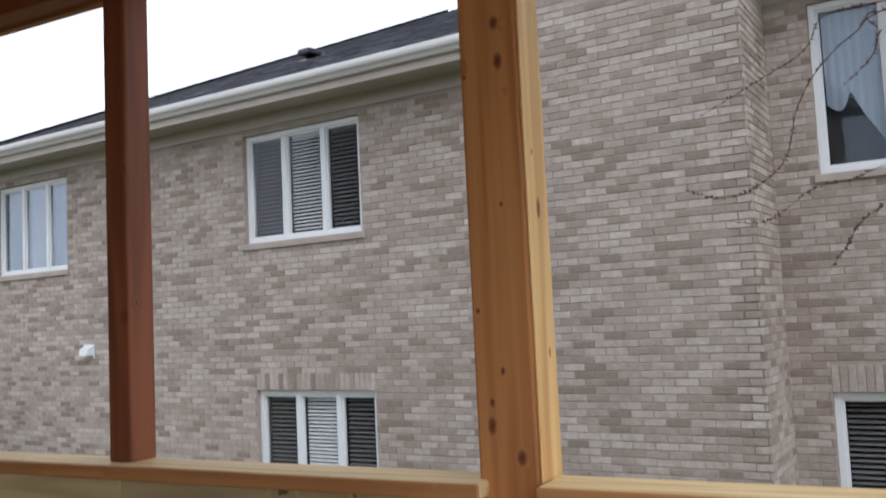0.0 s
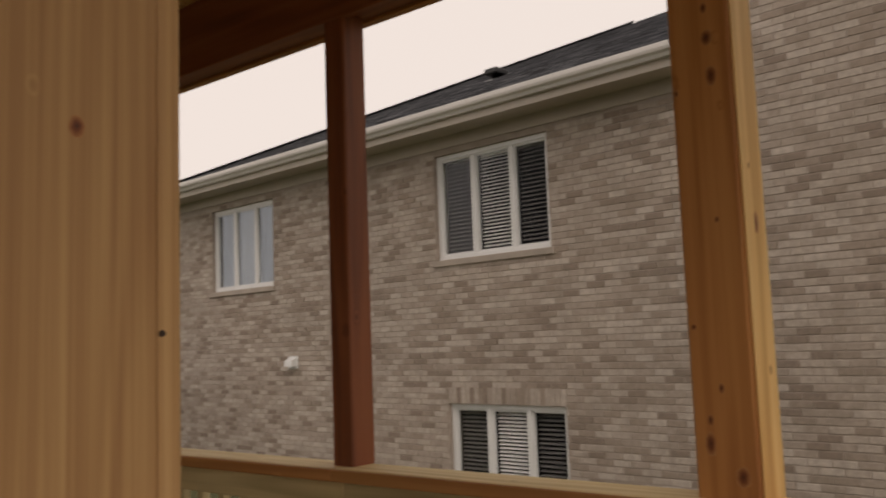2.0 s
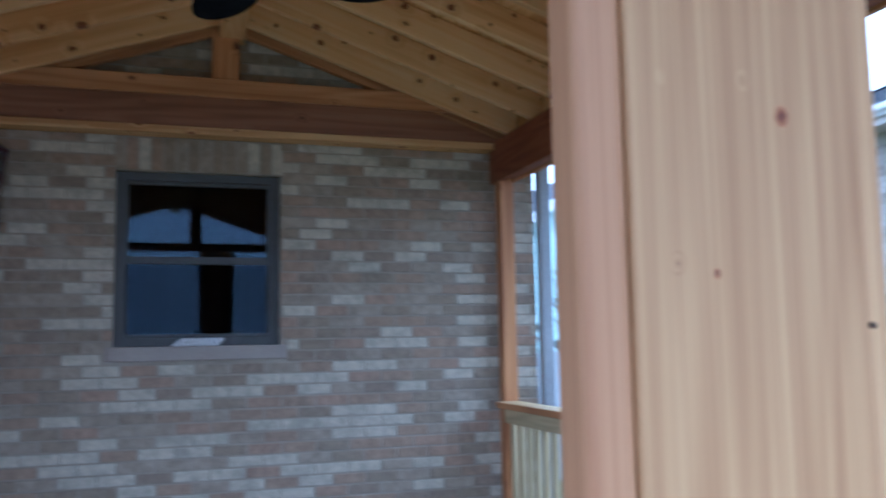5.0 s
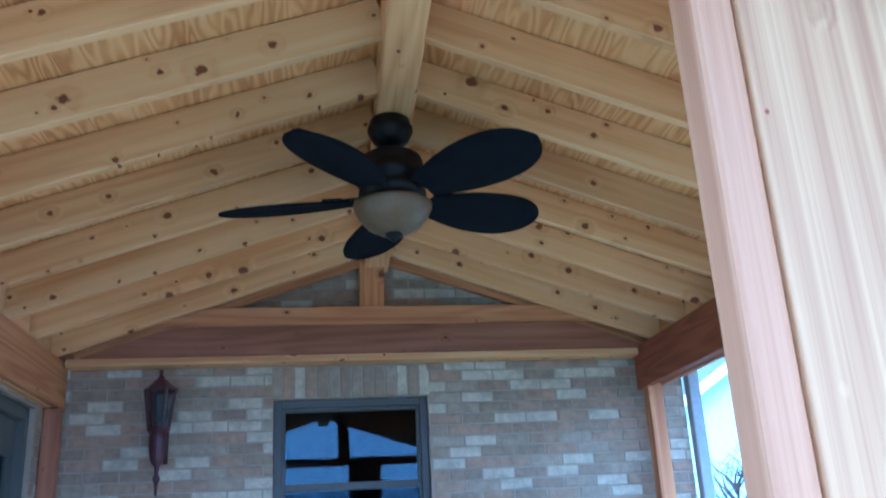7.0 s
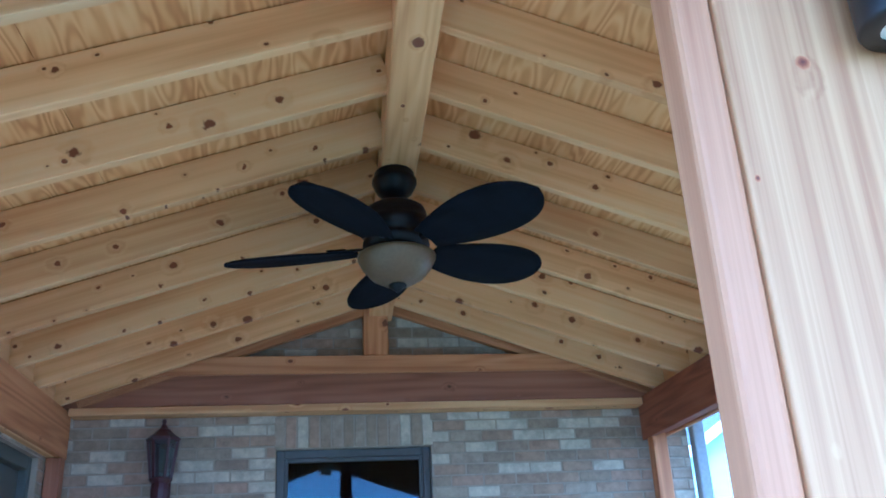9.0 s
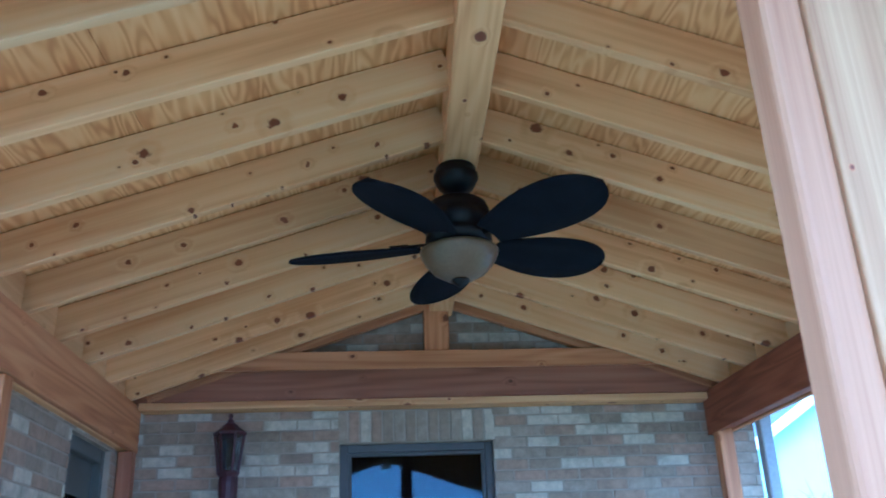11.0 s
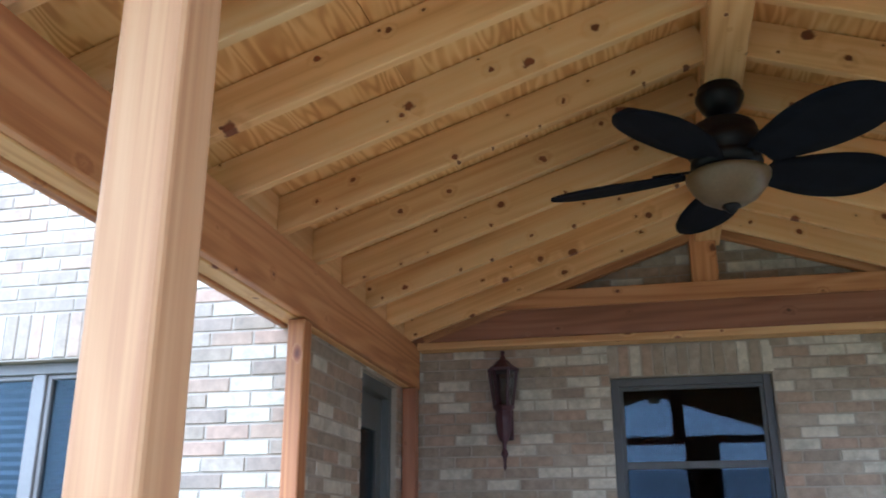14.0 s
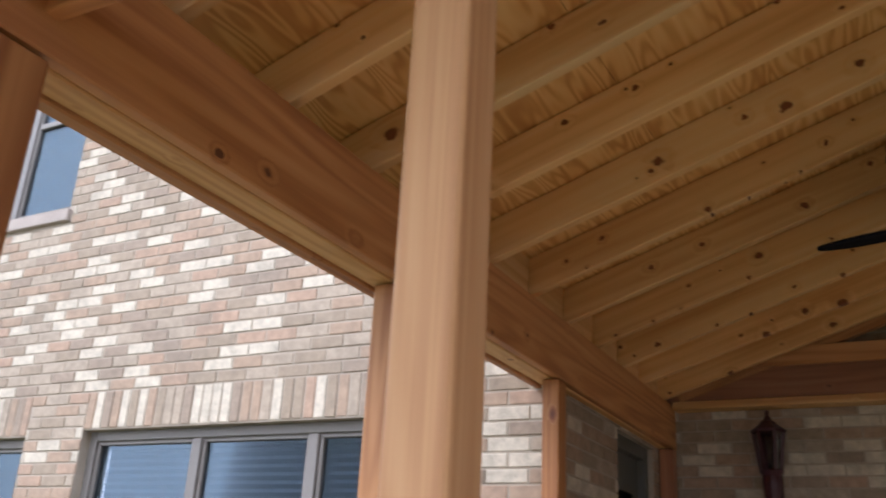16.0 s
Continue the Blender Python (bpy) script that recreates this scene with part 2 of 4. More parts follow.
M_CLEAR_PINK = wood("pink_cedar", (0.64, 0.385, 0.20), (0.52, 0.28, 0.13), (0.37, 0.17, 0.07), (0.2, 0.09, 0.05), 0.02, streak=70.0, big=0.6, ringw=0.07, band=8.0, relief=0.05)
M_CLEAR_SAP = wood("tan_cedar", (0.65, 0.43, 0.215), (0.50, 0.30, 0.13), (0.32, 0.155, 0.058), (0.2, 0.09, 0.05), 0.02, streak=70.0, big=0.62, ringw=0.08, band=8.0, relief=0.05)
M_KNOT, _n, _l, _b = mat_base("knot_wood", 0.6)
_t = _n.new("ShaderNodeTexCoord")
_q = _n.new("ShaderNodeVectorMath")
_q.operation = "SUBTRACT"
_q.inputs[1].default_value = (0.5, 0.5, 0.5)
_l.new(_t.outputs["Generated"], _q.inputs[0])
_k = _n.new("ShaderNodeVectorMath")
_k.operation = "MULTIPLY"
_k.inputs[1].default_value = (2.0, 2.0, 0.0)
_l.new(_q.outputs[0], _k.inputs[0])
_e = _n.new("ShaderNodeVectorMath")
_e.operation = "LENGTH"
_l.new(_k.outputs[0], _e.inputs[0])
_w = noise_tex(_n, _l, _t.outputs["Object"], 140, 3)
_d = math_node(_n, _l, "ADD", _e.outputs["Value"], math_node(_n, _l, "MULTIPLY", _w, 0.55))
_r = ramp(_n, [(0.25, (0.105, 0.030, 0.012)), (0.55, (0.20, 0.060, 0.020)), (0.80, (0.36, 0.145, 0.05)), (1.0, (0.50, 0.25, 0.10))])
_l.new(math_node(_n, _l, "MULTIPLY", _d, 0.78), _r.inputs[0])
_l.new(_r.outputs[0], _b.inputs["Base Color"])
M_DECK = wood("treated_deck", (0.33, 0.245, 0.135), (0.27, 0.195, 0.105), (0.19, 0.135, 0.07), (0.06, 0.035, 0.02), 0.10)
M_CAP = wood("yellow_pine_cap", (0.84, 0.68, 0.37), (0.77, 0.585, 0.285), (0.60, 0.42, 0.18), (0.2, 0.1, 0.04), 0.09)
M_TREATED = wood("treated_pine", (0.66, 0.55, 0.32), (0.57, 0.46, 0.25), (0.42, 0.33, 0.17), (0.12, 0.07, 0.03), 0.10)

M_PLY, _n, _l, _b = mat_base("plywood", 0.65)
_g = _n.new("ShaderNodeNewGeometry")
_v = _n.new("ShaderNodeVectorMath")
_v.operation = "MULTIPLY"
_v.inputs[1].default_value = (8.5, 1.3, 8.5)
_l.new(_g.outputs["Position"], _v.inputs[0])
_c = noise_tex(_n, _l, _v.outputs[0], 1.0, 2, 0.45, 0.25)
_s = math_node(_n, _l, "SINE", math_node(_n, _l, "MULTIPLY", _c, 62.0))
_s = math_node(_n, _l, "MULTIPLY", math_node(_n, _l, "ADD", _s, 1.0), 0.5)
_d = noise_tex(_n, _l, _v.outputs[0], 0.7, 3)
_f = math_node(_n, _l, "ADD", math_node(_n, _l, "MULTIPLY", _s, 0.36), math_node(_n, _l, "MULTIPLY", _d, 0.72))
_r = ramp(_n, [(0.25, (0.81, 0.535, 0.215)), (0.55, (0.71, 0.405, 0.13)), (0.85, (0.52, 0.255, 0.07))])
_l.new(_f, _r.inputs[0])
_l.new(_r.outputs[0], _b.inputs["Base Color"])
bump(_n, _l, _b, _s, 0.1, 0.001)

M_BRICK_HOUSE = brick_mat("house_brick", [(0.0, (0.53, 0.475, 0.37)), (0.28, (0.35, 0.255, 0.175)), (0.46, (0.30, 0.24, 0.17)), (0.62, (0.37, 0.305, 0.225)), (0.80, (0.295, 0.232, 0.17)), (0.90, (0.37, 0.26, 0.18))], 0.5, 0.36)
M_BRICK_NEXT = brick_mat("neighbour_brick", [(0.0, (0.40, 0.343, 0.295)), (0.34, (0.345, 0.288, 0.243)), (0.60, (0.295, 0.24, 0.197)), (0.78, (0.235, 0.185, 0.15)), (0.89, (0.445, 0.388, 0.34))], 0.38, 0.28)
M_MORTAR_HOUSE = plain("house_mortar", (0.36, 0.31, 0.24), 0.95, vary=0.2, scale=20, relief=0.5)
M_MORTAR_NEXT = plain("neighbour_mortar", (0.335, 0.285, 0.245), 0.95, vary=0.2, scale=20, relief=0.5)
M_STONE = plain("limestone_sill", (0.36, 0.31, 0.265), 0.85, vary=0.18, scale=14, relief=0.3)
M_WHITE = plain("white_vinyl", (0.68, 0.69, 0.69), 0.45, vary=0.04, relief=0.05)
M_TRIM = plain("beige_aluminium", (0.44, 0.39, 0.335), 0.5, vary=0.08, relief=0.05)
M_GUTTER = plain("pale_gutter", (0.62, 0.60, 0.58), 0.35, vary=0.06, relief=0.05)
M_BRONZE = plain("dark_bronze_frame", (0.075, 0.072, 0.068), 0.5, vary=0.2, relief=0.1)
M_GREYFRAME = plain("taupe_frame", (0.17, 0.158, 0.14), 0.5, vary=0.12, relief=0.1)
# near-black colour that stands in for the unlit rooms behind the glass
M_DARK = plain("unlit_room_black", (0.018, 0.018, 0.02), 0.95, vary=0.3, relief=0.0)
M_DOOR = plain("grey_green_door", (0.10, 0.105, 0.095), 0.5, vary=0.15, relief=0.1)
M_FAN = plain("matte_black_metal", (0.007, 0.007, 0.009), 0.45, vary=0.3, relief=0.1)
M_BLADE = plain("woven_black_blade", (0.007, 0.008, 0.013), 0.95, vary=0.4, scale=30, relief=0.5)
M_SHADE = plain("scavo_glass_shade", (0.14, 0.095, 0.045), 0.35, vary=0.3, scale=12, relief=0.1)
for _m, _v in ((M_FAN, 0.25), (M_BLADE, 0.12)):
    _m.node_tree.nodes["Principled BSDF"].inputs["Specular IOR Level"].default_value = _v
M_LANTERN = plain("burgundy_metal", (0.050, 0.013, 0.020), 0.45, vary=0.3, relief=0.2)
M_BLACK = plain("black_metal", (0.012, 0.012, 0.013), 0.3, vary=0.2, relief=0.05)
M_LENS = plain("frosted_lens", (0.8, 0.84, 0.86), 0.35, vary=0.04, relief=0.0)
M_BLIND = plain("blind_slat_white", (0.86, 0.84, 0.80), 0.5, vary=0.05, relief=0.0)
M_BLIND_GREY = plain("screened_slat", (0.17, 0.16, 0.15), 0.6, vary=0.1, relief=0.0)
M_BLIND_BLUE = plain("blue_grey_slat", (0.08, 0.125, 0.17), 0.5, vary=0.08, relief=0.0)
M_PAPER = plain("folded_paper", (0.72, 0.72, 0.72), 0.8, vary=0.1, relief=0.2)
M_CURTAIN = plain("pale_curtain", (0.44, 0.48, 0.51), 0.9, vary=0.1, relief=0.2)
M_SHINGLE = brick_mat("asphalt_shingle", [(0.0, (0.045, 0.047, 0.055)), (0.35, (0.065, 0.068, 0.078)), (0.65, (0.03, 0.031, 0.036)), (0.85, (0.085, 0.088, 0.098))], 0.3)
M_GRASS = plain("winter_grass", (0.10, 0.105, 0.045), 0.95, vary=0.45, scale=3.0, relief=0.8)
M_BARK = plain("grey_brown_bark", (0.055, 0.036, 0.026), 0.9, vary=0.35, scale=30, relief=0.6)
M_TWIG = plain("red_brown_twig", (0.075, 0.038, 0.030), 0.8, vary=0.3, scale=40, relief=0.4)
M_FENCE = plain("weathered_fence", (0.34, 0.35, 0.36), 0.85, vary=0.2, scale=8, relief=0.3)
M_SIDING = plain("pale_teal_siding", (0.48, 0.62, 0.60), 0.6, vary=0.06, relief=0.1)
M_SCREW = plain("screw_hole", (0.05, 0.03, 0.02), 0.7, vary=0.2, relief=0.0)
M_GLASS_SCREEN = glass_mat("screened_window_glass", (0.92, 0.93, 0.94), 0.05)
M_GLASS_SKY = glass_mat("bright_window_glass", (0.9, 0.92, 0.94), 0.7, (0.86, 0.93, 1.0))
M_SCREEN = glass_mat("insect_screen_mesh", (0.8, 0.8, 0.81), 0.0)
M_GLASS_CLEAR = glass_mat("clear_glass", (0.80, 0.84, 0.88), 0.35)
M_GLASS = glass_mat("window_glass", (1, 1, 1), 16.0, (0.021, 0.027, 0.034))
M_GLASS_DIM = glass_mat("screened_glass", (0.66, 0.68, 0.71), 0.3, (0.68, 0.86, 0.95))

# ---- mesh helpers ----


def add_box(bm, lo, hi, bevel=0.0, segs=1):
    """A box from corner lo to corner hi added to bm, with rounded edges if asked."""
    g = bmesh.ops.create_cube(bm, size=1.0)
    size = [hi[i] - lo[i] for i in range(3)]
    for v in g["verts"]:
        v.co = Vector([lo[i] + (v.co[i] + 0.5) * size[i] for i in range(3)])
    if bevel > 0:
        es = list({e for v in g["verts"] for e in v.link_edges})
        bmesh.ops.bevel(bm, geom=es, offset=bevel, segments=segs, profile=0.5, affect="EDGES")
    return bm


def box(lo, hi, bevel=0.0, segs=1):
    return add_box(bmesh.new(), lo, hi, bevel, segs)


def lathe(profile, steps=32, closed=False):
    """A turned shape about z from (radius, height) pairs."""
    bm = bmesh.new()
    rings = []
    for r, z in profile:
        rings.append([bm.verts.new((r * math.cos(2 * math.pi * k / steps), r * math.sin(2 * math.pi * k / steps), z)) for k in range(steps)] if r > 1e-5 else [bm.verts.new((0, 0, z))])
    for a, b in zip(rings, rings[1:]):
        for k in range(steps):
            q = [a[k % len(a)], a[(k + 1) % len(a)], b[(k + 1) % len(b)], b[k % len(b)]]
            q = list(dict.fromkeys(q))
            if len(q) > 2:
                bm.faces.new(q)
    bmesh.ops.recalc_face_normals(bm, faces=bm.faces)
    return bm


def mesh_of(name, bm, material, smooth=False):
    me = bpy.data.meshes.new(name)
    bm.to_mesh(me)
    bm.free()
    me.materials.append(material)
    if smooth:
        for p in me.polygons:
            p.use_smooth = True
    return me


def part(name, bm, material, parent, label="", m=None, smooth=False):
    """Links bm as one mesh object under a thing or a part."""
    ob = new(name, mesh_of(name, bm, material, smooth))
    if m is not None:
        ob.matrix_basis = m
    ob.parent = parent
    if label:
        tagged(ob, label)
    return ob


def thing(name, label, category, group="", kind="", m=None):
    ob = new(name)
    ob.empty_display_size = 0.05
    if m is not None:
        ob.matrix_basis = m
    return tagged(ob, label, category, group, kind)


def solid(name, bm, material, label, category, group="", kind="", m=None, smooth=False):
    ob = new(name, mesh_of(name, bm, material, smooth))
    if m is not None:
        ob.matrix_basis = m
    return tagged(ob, label, category, group, kind)


def board(name, a, b, width, depth, material, parent=None, bevel=0.004, up=(0, 0, 1), label="", category="", group="", segs=1):
    """A timber from a to b (centre line of its section); its own x axis runs along it. width: sideways, depth: towards up."""
    a, b = Vector(a), Vector(b)
    x = (b - a).normalized()
    y = Vector(up).cross(x).normalized()
    z = x.cross(y)
    rot = Matrix((x, y, z)).transposed().to_4x4()
    n = (b - a).length
    bm = box((0, -width / 2, -depth / 2), (n, width / 2, depth / 2), bevel, segs)
    ob = new(name, mesh_of(name, bm, material))
    ob.matrix_basis = Matrix.Translation(a) @ rot
    if parent is not None:
        ob.parent = parent
        if label:
            tagged(ob, label)
    else:
        tagged(ob, label, category, group)
    return ob


def frame_axes(origin, u, n):
    """Matrix of a wall's own axes: x along the wall, y into it, z up; origin on its face."""
    u, n = Vector(u).normalized(), Vector(n).normalized()
    return Matrix.Translation(origin) @ Matrix((u, n, Vector((0, 0, 1)))).transposed().to_4x4()


def wall_mesh(length0, length1, z0, z1, holes, thick):
    """A wall with rectangular openings cut through it, in its own axes; its face at y = 0."""
    us = sorted({length0, length1, *[h[0] for h in holes], *[h[1] for h in holes]})
    bm = bmesh.new()
    for a, b in zip(us, us[1:]):
        if b - a < 1e-4:
            continue
        mid = (a + b) / 2
        spans, z = [], z0
        for h in sorted([h for h in holes if h[0] < mid < h[1]], key=lambda h: h[2]):
            spans.append((z, h[2]))
            z = h[3]
        spans.append((z, z1))
        for lo, hi in spans:
            if hi - lo > 1e-4:
                add_box(bm, (a, 0, lo), (b, thick, hi))
    return bm


COURSE, PITCH, JOINT = 0.0677, 0.2035, 0.010


def brick_cells(l0, l1, z0, z1, holes, seed):
    """Running bond cells (u0, u1, z0, z1) round the openings, cut where an opening or end cuts them."""
    rnd = random.Random(seed)
    cells, k = [], 0
    z = z0
    while z + COURSE <= z1 + 1e-6:
        u = l0 - (PITCH / 2 if k % 2 else 0.0) + rnd.uniform(-0.006, 0.006)
        zl, zh = z + JOINT / 2, z + COURSE - JOINT / 2
        blocks = [(h[0], h[1]) for h in holes if h[2] < zh - 0.012 and h[3] > zl + 0.012]
        while u < l1:
            pieces = [(max(u + JOINT / 2, l0), min(u + PITCH - JOINT / 2, l1))]
            for b0, b1 in blocks:
                nxt = []
                for p, q in pieces:
                    if q <= b0 or p >= b1:
                        nxt.append((p, q))
                    else:
                        nxt += [(p, b0 - 0.001)] if p < b0 else []
                        nxt += [(b1 + 0.001, q)] if q > b1 else []
                pieces = nxt
            cells += [(p, q, zl, zh) for p, q in pieces if q - p > 0.012]
            u += PITCH
        z += COURSE
        k += 1
    return cells


def soldier_cells(u0, u1, z0, z1):
    n = max(1, round((u1 - u0) / COURSE))
    w = (u1 - u0) / n
    return [(u0 + i * w + JOINT / 2, u0 + (i + 1) * w - JOINT / 2, z0 + JOINT / 2, z1 - JOINT / 2) for i in range(n)]


BRICK_MESHES = {}


def lay_bricks(wall, cells, material, near, limit=300, proud=0.009):
    """Bricks on a wall whose own face is the mortar: those nearest to the point `near` are pieces of their own, the rest one mesh."""
    cells = sorted(cells, key=lambda c: (0.5 * (c[0] + c[1]) - near[0]) ** 2 + (0.5 * (c[2] + c[3]) - near[1]) ** 2)
    rnd = random.Random(len(cells))
    verts, faces = [], []
    for i, (a, b, lo, hi) in enumerate(cells):
        out = proud + rnd.uniform(-0.002, 0.002)
        if i < limit:
            key = (material.name, round(b - a, 2), round(hi - lo, 3))
            if key not in BRICK_MESHES:
                w, h = (b - a) / 2, (hi - lo) / 2
                c = 0.003
                bm = bmesh.new()
                back = [bm.verts.new(p) for p in ((-w, 0.004, -h), (w, 0.004, -h), (w, 0.004, h), (-w, 0.004, h))]
                edge = [bm.verts.new(p) for p in ((-w, -proud + c, -h), (w, -proud + c, -h), (w, -proud + c, h), (-w, -proud + c, h))]
                face = [bm.verts.new(p) for p in ((-w + c, -proud, -h + c), (w - c, -proud, -h + c), (w - c, -proud, h - c), (-w + c, -proud, h - c))]
                for p, q in ((back, edge), (edge, face)):
                    for k in range(4):
                        bm.faces.new((p[k], p[(k + 1) % 4], q[(k + 1) % 4], q[k]))
                bm.faces.new(face)
                BRICK_MESHES[key] = mesh_of("brick", bm, material)
            ob = new("brick", BRICK_MESHES[key])
            ob.parent = wall
            ob.location = ((a + b) / 2, proud - out, (lo + hi) / 2)
        else:
            s = len(verts)
            c = 0.003
            verts += [(a, 0.004, lo), (b, 0.004, lo), (b, 0.004, hi), (a, 0.004, hi),
                      (a, -out + c, lo), (b, -out + c, lo), (b, -out + c, hi), (a, -out + c, hi),
                      (a + c, -out, lo + c), (b - c, -out, lo + c), (b - c, -out, hi - c), (a + c, -out, hi - c)]
            for p, q in ((0, 4), (4, 8)):
                faces += [(s + p + k, s + p + (k + 1) % 4, s + q + (k + 1) % 4, s + q + k) for k in range(4)]
            faces.append((s + 8, s + 9, s + 10, s + 11))
    if verts:
        me = bpy.data.meshes.new("brickwork")
        me.from_pydata(verts, [], faces)
        me.materials.append(material)
        ob = new("brickwork", me)
        ob.parent = wall
        tagged(ob, kind="stuff")

# ---- ground and deck ----
GROUND = -0.85
bm = bmesh.new()
bmesh.ops.create_grid(bm, x_segments=40, y_segments=40, size=1.0)
for v in bm.verts:
    v.co = Vector((v.co.x ** 3 * 600, v.co.y ** 3 * 600, GROUND + 0.05 * noise.noise(Vector((v.co.x * 9, v.co.y * 9, 0)))))
solid("ground", bm, M_GRASS, "dull winter lawn between the houses", "ground", kind="structure")

deck = thing("floor", "treated timber porch deck boards", "deck", kind="structure")
part("deck_frame", box((-1.78, -1.30, GROUND - 0.05), (2.0, 5.5, -0.03)), M_DECK, deck)
for i in range(26):
    board("plank", (-1.80 + 0.146 * i, -1.34, -0.014), (-1.80 + 0.146 * i, 5.66, -0.014), 0.14, 0.028, M_DECK, deck)

# ---- the house that the porch stands against ----
WALL_Y, SIDE_X, FRONT_Y = 5.68, -1.755, 3.74
TIE_Z = 2.591


def window_unit(name, m, u0, u1, z0, z1, bars, frame_mat, glass, setback, label, blinds=(), rail=None, sill=None, fw=0.045, backing=M_DARK, kind="structure", step=0.048):
    """A window in a wall's own axes: frame, mullions, sashes, panes, an optional meeting rail, blinds and a stone sill."""
    w = thing(name, label, "window", kind=kind, m=m)
    y0, y1 = setback, setback + 0.07
    bm = bmesh.new()
    for lo, hi in (((u0, y0, z0), (u0 + fw, y1, z1)), ((u1 - fw, y0, z0), (u1, y1, z1)), ((u0 + fw, y0, z1 - fw), (u1 - fw, y1, z1)), ((u0 + fw, y0, z0), (u1 - fw, y1, z0 + fw))):
        add_box(bm, lo, hi, 0.004)
    part("window_frame", bm, frame_mat, w)
    edges = [u0 + fw, *bars, u1 - fw]
    for u in bars:
        part("mullion", box((u - fw * 0.55, y0 + 0.002, z0 + fw), (u + fw * 0.55, y1, z1 - fw), 0.004), frame_mat, w)
    for i, (a, b) in enumerate(zip(edges, edges[1:])):
        a, b = a + (fw * 0.55 if i else 0), b - (fw * 0.55 if i < len(edges) - 2 else 0)
        sf = 0.022
        bm = bmesh.new()
        for lo, hi in (((a, y0 + 0.018, z0 + fw), (a + sf, y1 - 0.012, z1 - fw)), ((b - sf, y0 + 0.018, z0 + fw), (b, y1 - 0.012, z1 - fw)), ((a + sf, y0 + 0.018, z1 - fw - sf), (b - sf, y1 - 0.012, z1 - fw)), ((a + sf, y0 + 0.018, z0 + fw), (b - sf, y1 - 0.012, z0 + fw + sf))):
            add_box(bm, lo, hi, 0.003)
        sash = part("sash", bm, frame_mat, w)
        if rail:
            part("meeting_rail", box((a + sf, y0 + 0.014, rail - 0.022), (b - sf, y1 - 0.012, rail + 0.022), 0.003), frame_mat, sash)
        p = part("pane", box((a + sf, y0 + 0.036, z0 + fw + sf), (b - sf, y0 + 0.041, z1 - fw - sf)), glass, sash)
        p.visible_shadow = False
        if i < len(blinds) and blinds[i]:
            bl = part("blind", box((a + sf, y1 + 0.018, z1 - fw - 0.04), (b - sf, y1 + 0.045, z1 - fw), 0.003), blinds[i], w)
            z = z1 - fw - 0.06
            me = None
            while z > z0 + fw:
                if me is None:
                    bmx = bmesh.new()
                    vs = [bmx.verts.new(q) for q in ((a + sf, y1 + 0.010, -0.010), (b - sf, y1 + 0.010, -0.010), (b - sf, y1 + 0.028, 0.004), (a + sf, y1 + 0.028, 0.004), (b - sf, y1 + 0.048, 0.012), (a + sf, y1 + 0.048, 0.012))]
                    bmx.faces.new(vs[:4])
                    bmx.faces.new((vs[3], vs[2], vs[4], vs[5]))
                    me = mesh_of("slat", bmx, blinds[i])
                s = new("slat", me)
                s.location = (0, 0, z)
                s.parent = bl
                z -= step * 0.85 if blinds[i] is M_BLIND else step
    # flat sheet instead of a room; M_DARK paints the room's darkness on it
    part("room_sheet", box((u0, y1 + 0.10, z0), (u1, y1 + 0.12, z1)), backing, w)
    if sill:
        part("window_sill", box((u0 - sill[0], -0.035, z0 - sill[1]), (u1 + sill[0], y1, z0 - 0.001), 0.006), M_STONE, w)
    return w


# back wall, facing the porch
M_BACK = frame_axes((0, WALL_Y, 0), (1, 0, 0), (0, 1, 0))
hole_b = (-0.474, 0.474, 1.322, 2.353)
wall_b = solid("wall_north", wall_mesh(-1.755, 2.154, GROUND - 0.1, 5.2, [hole_b], 0.22), M_MORTAR_HOUSE, "mottled pink and cream brick house wall", "wall", kind="structure", m=M_BACK)
cells_b = brick_cells(-1.755, 2.154, 0.0, TIE_Z + 0.75, [(*hole_b[:3], 2.554), (-0.52, 0.52, 1.235, 1.322)], 3) + soldier_cells(-0.49, 0.49, 2.353, 2.551)
win1 = window_unit("window_1", M_BACK, -0.474, 0.474, 1.322, 2.353, (), M_BRONZE, M_GLASS, 0.055, "dark bronze double-hung window in the brick wall", rail=1.83, sill=(0.035, 0.085), fw=0.05)
part("insect_screen", box((-0.41, 0.060, 1.40), (0.41, 0.064, 1.80)), M_SCREEN, win1)
bm = bmesh.new()
for k in range(5):
    add_box(bm, (-0.15 + 0.012 * k, -0.028 + 0.004 * k, 1.3235 + 0.009 * k), (0.12 + 0.008 * k, 0.045, 1.331 + 0.009 * k), 0.002)
solid("newspaper", bm, M_PAPER, "folded white paper lying on the stone sill", "paper", m=M_BACK)

# side wall with the door
M_SIDE = frame_axes((SIDE_X, 0, 0), (0, 1, 0), (-1, 0, 0))
hole_d = (4.69, 5.40, 0.0, 2.296)
wall_s = solid("wall_west", wall_mesh(FRONT_Y + 0.01, 5.90, GROUND - 0.1, 5.2, [hole_d], 0.22), M_MORTAR_HOUSE, "mottled brick wall beside the porch door", "wall", kind="structure", m=M_SIDE)
cells_s = brick_cells(FRONT_Y, 5.66, 0.0, 2.62, [hole_d], 5)
door = thing("door_1", "closed grey-green storm door with a tall glass panel", "door", kind="structure", m=M_SIDE)
bm = bmesh.new()
for lo, hi in (((4.69, 0.03, 0), (4.75, 0.14, 2.296)), ((5.34, 0.03, 0), (5.40, 0.14, 2.296)), ((4.75, 0.03, 2.22), (5.34, 0.14, 2.296))):
    add_box(bm, lo, hi, 0.005)
part("door_frame", bm, M_DOOR, door)
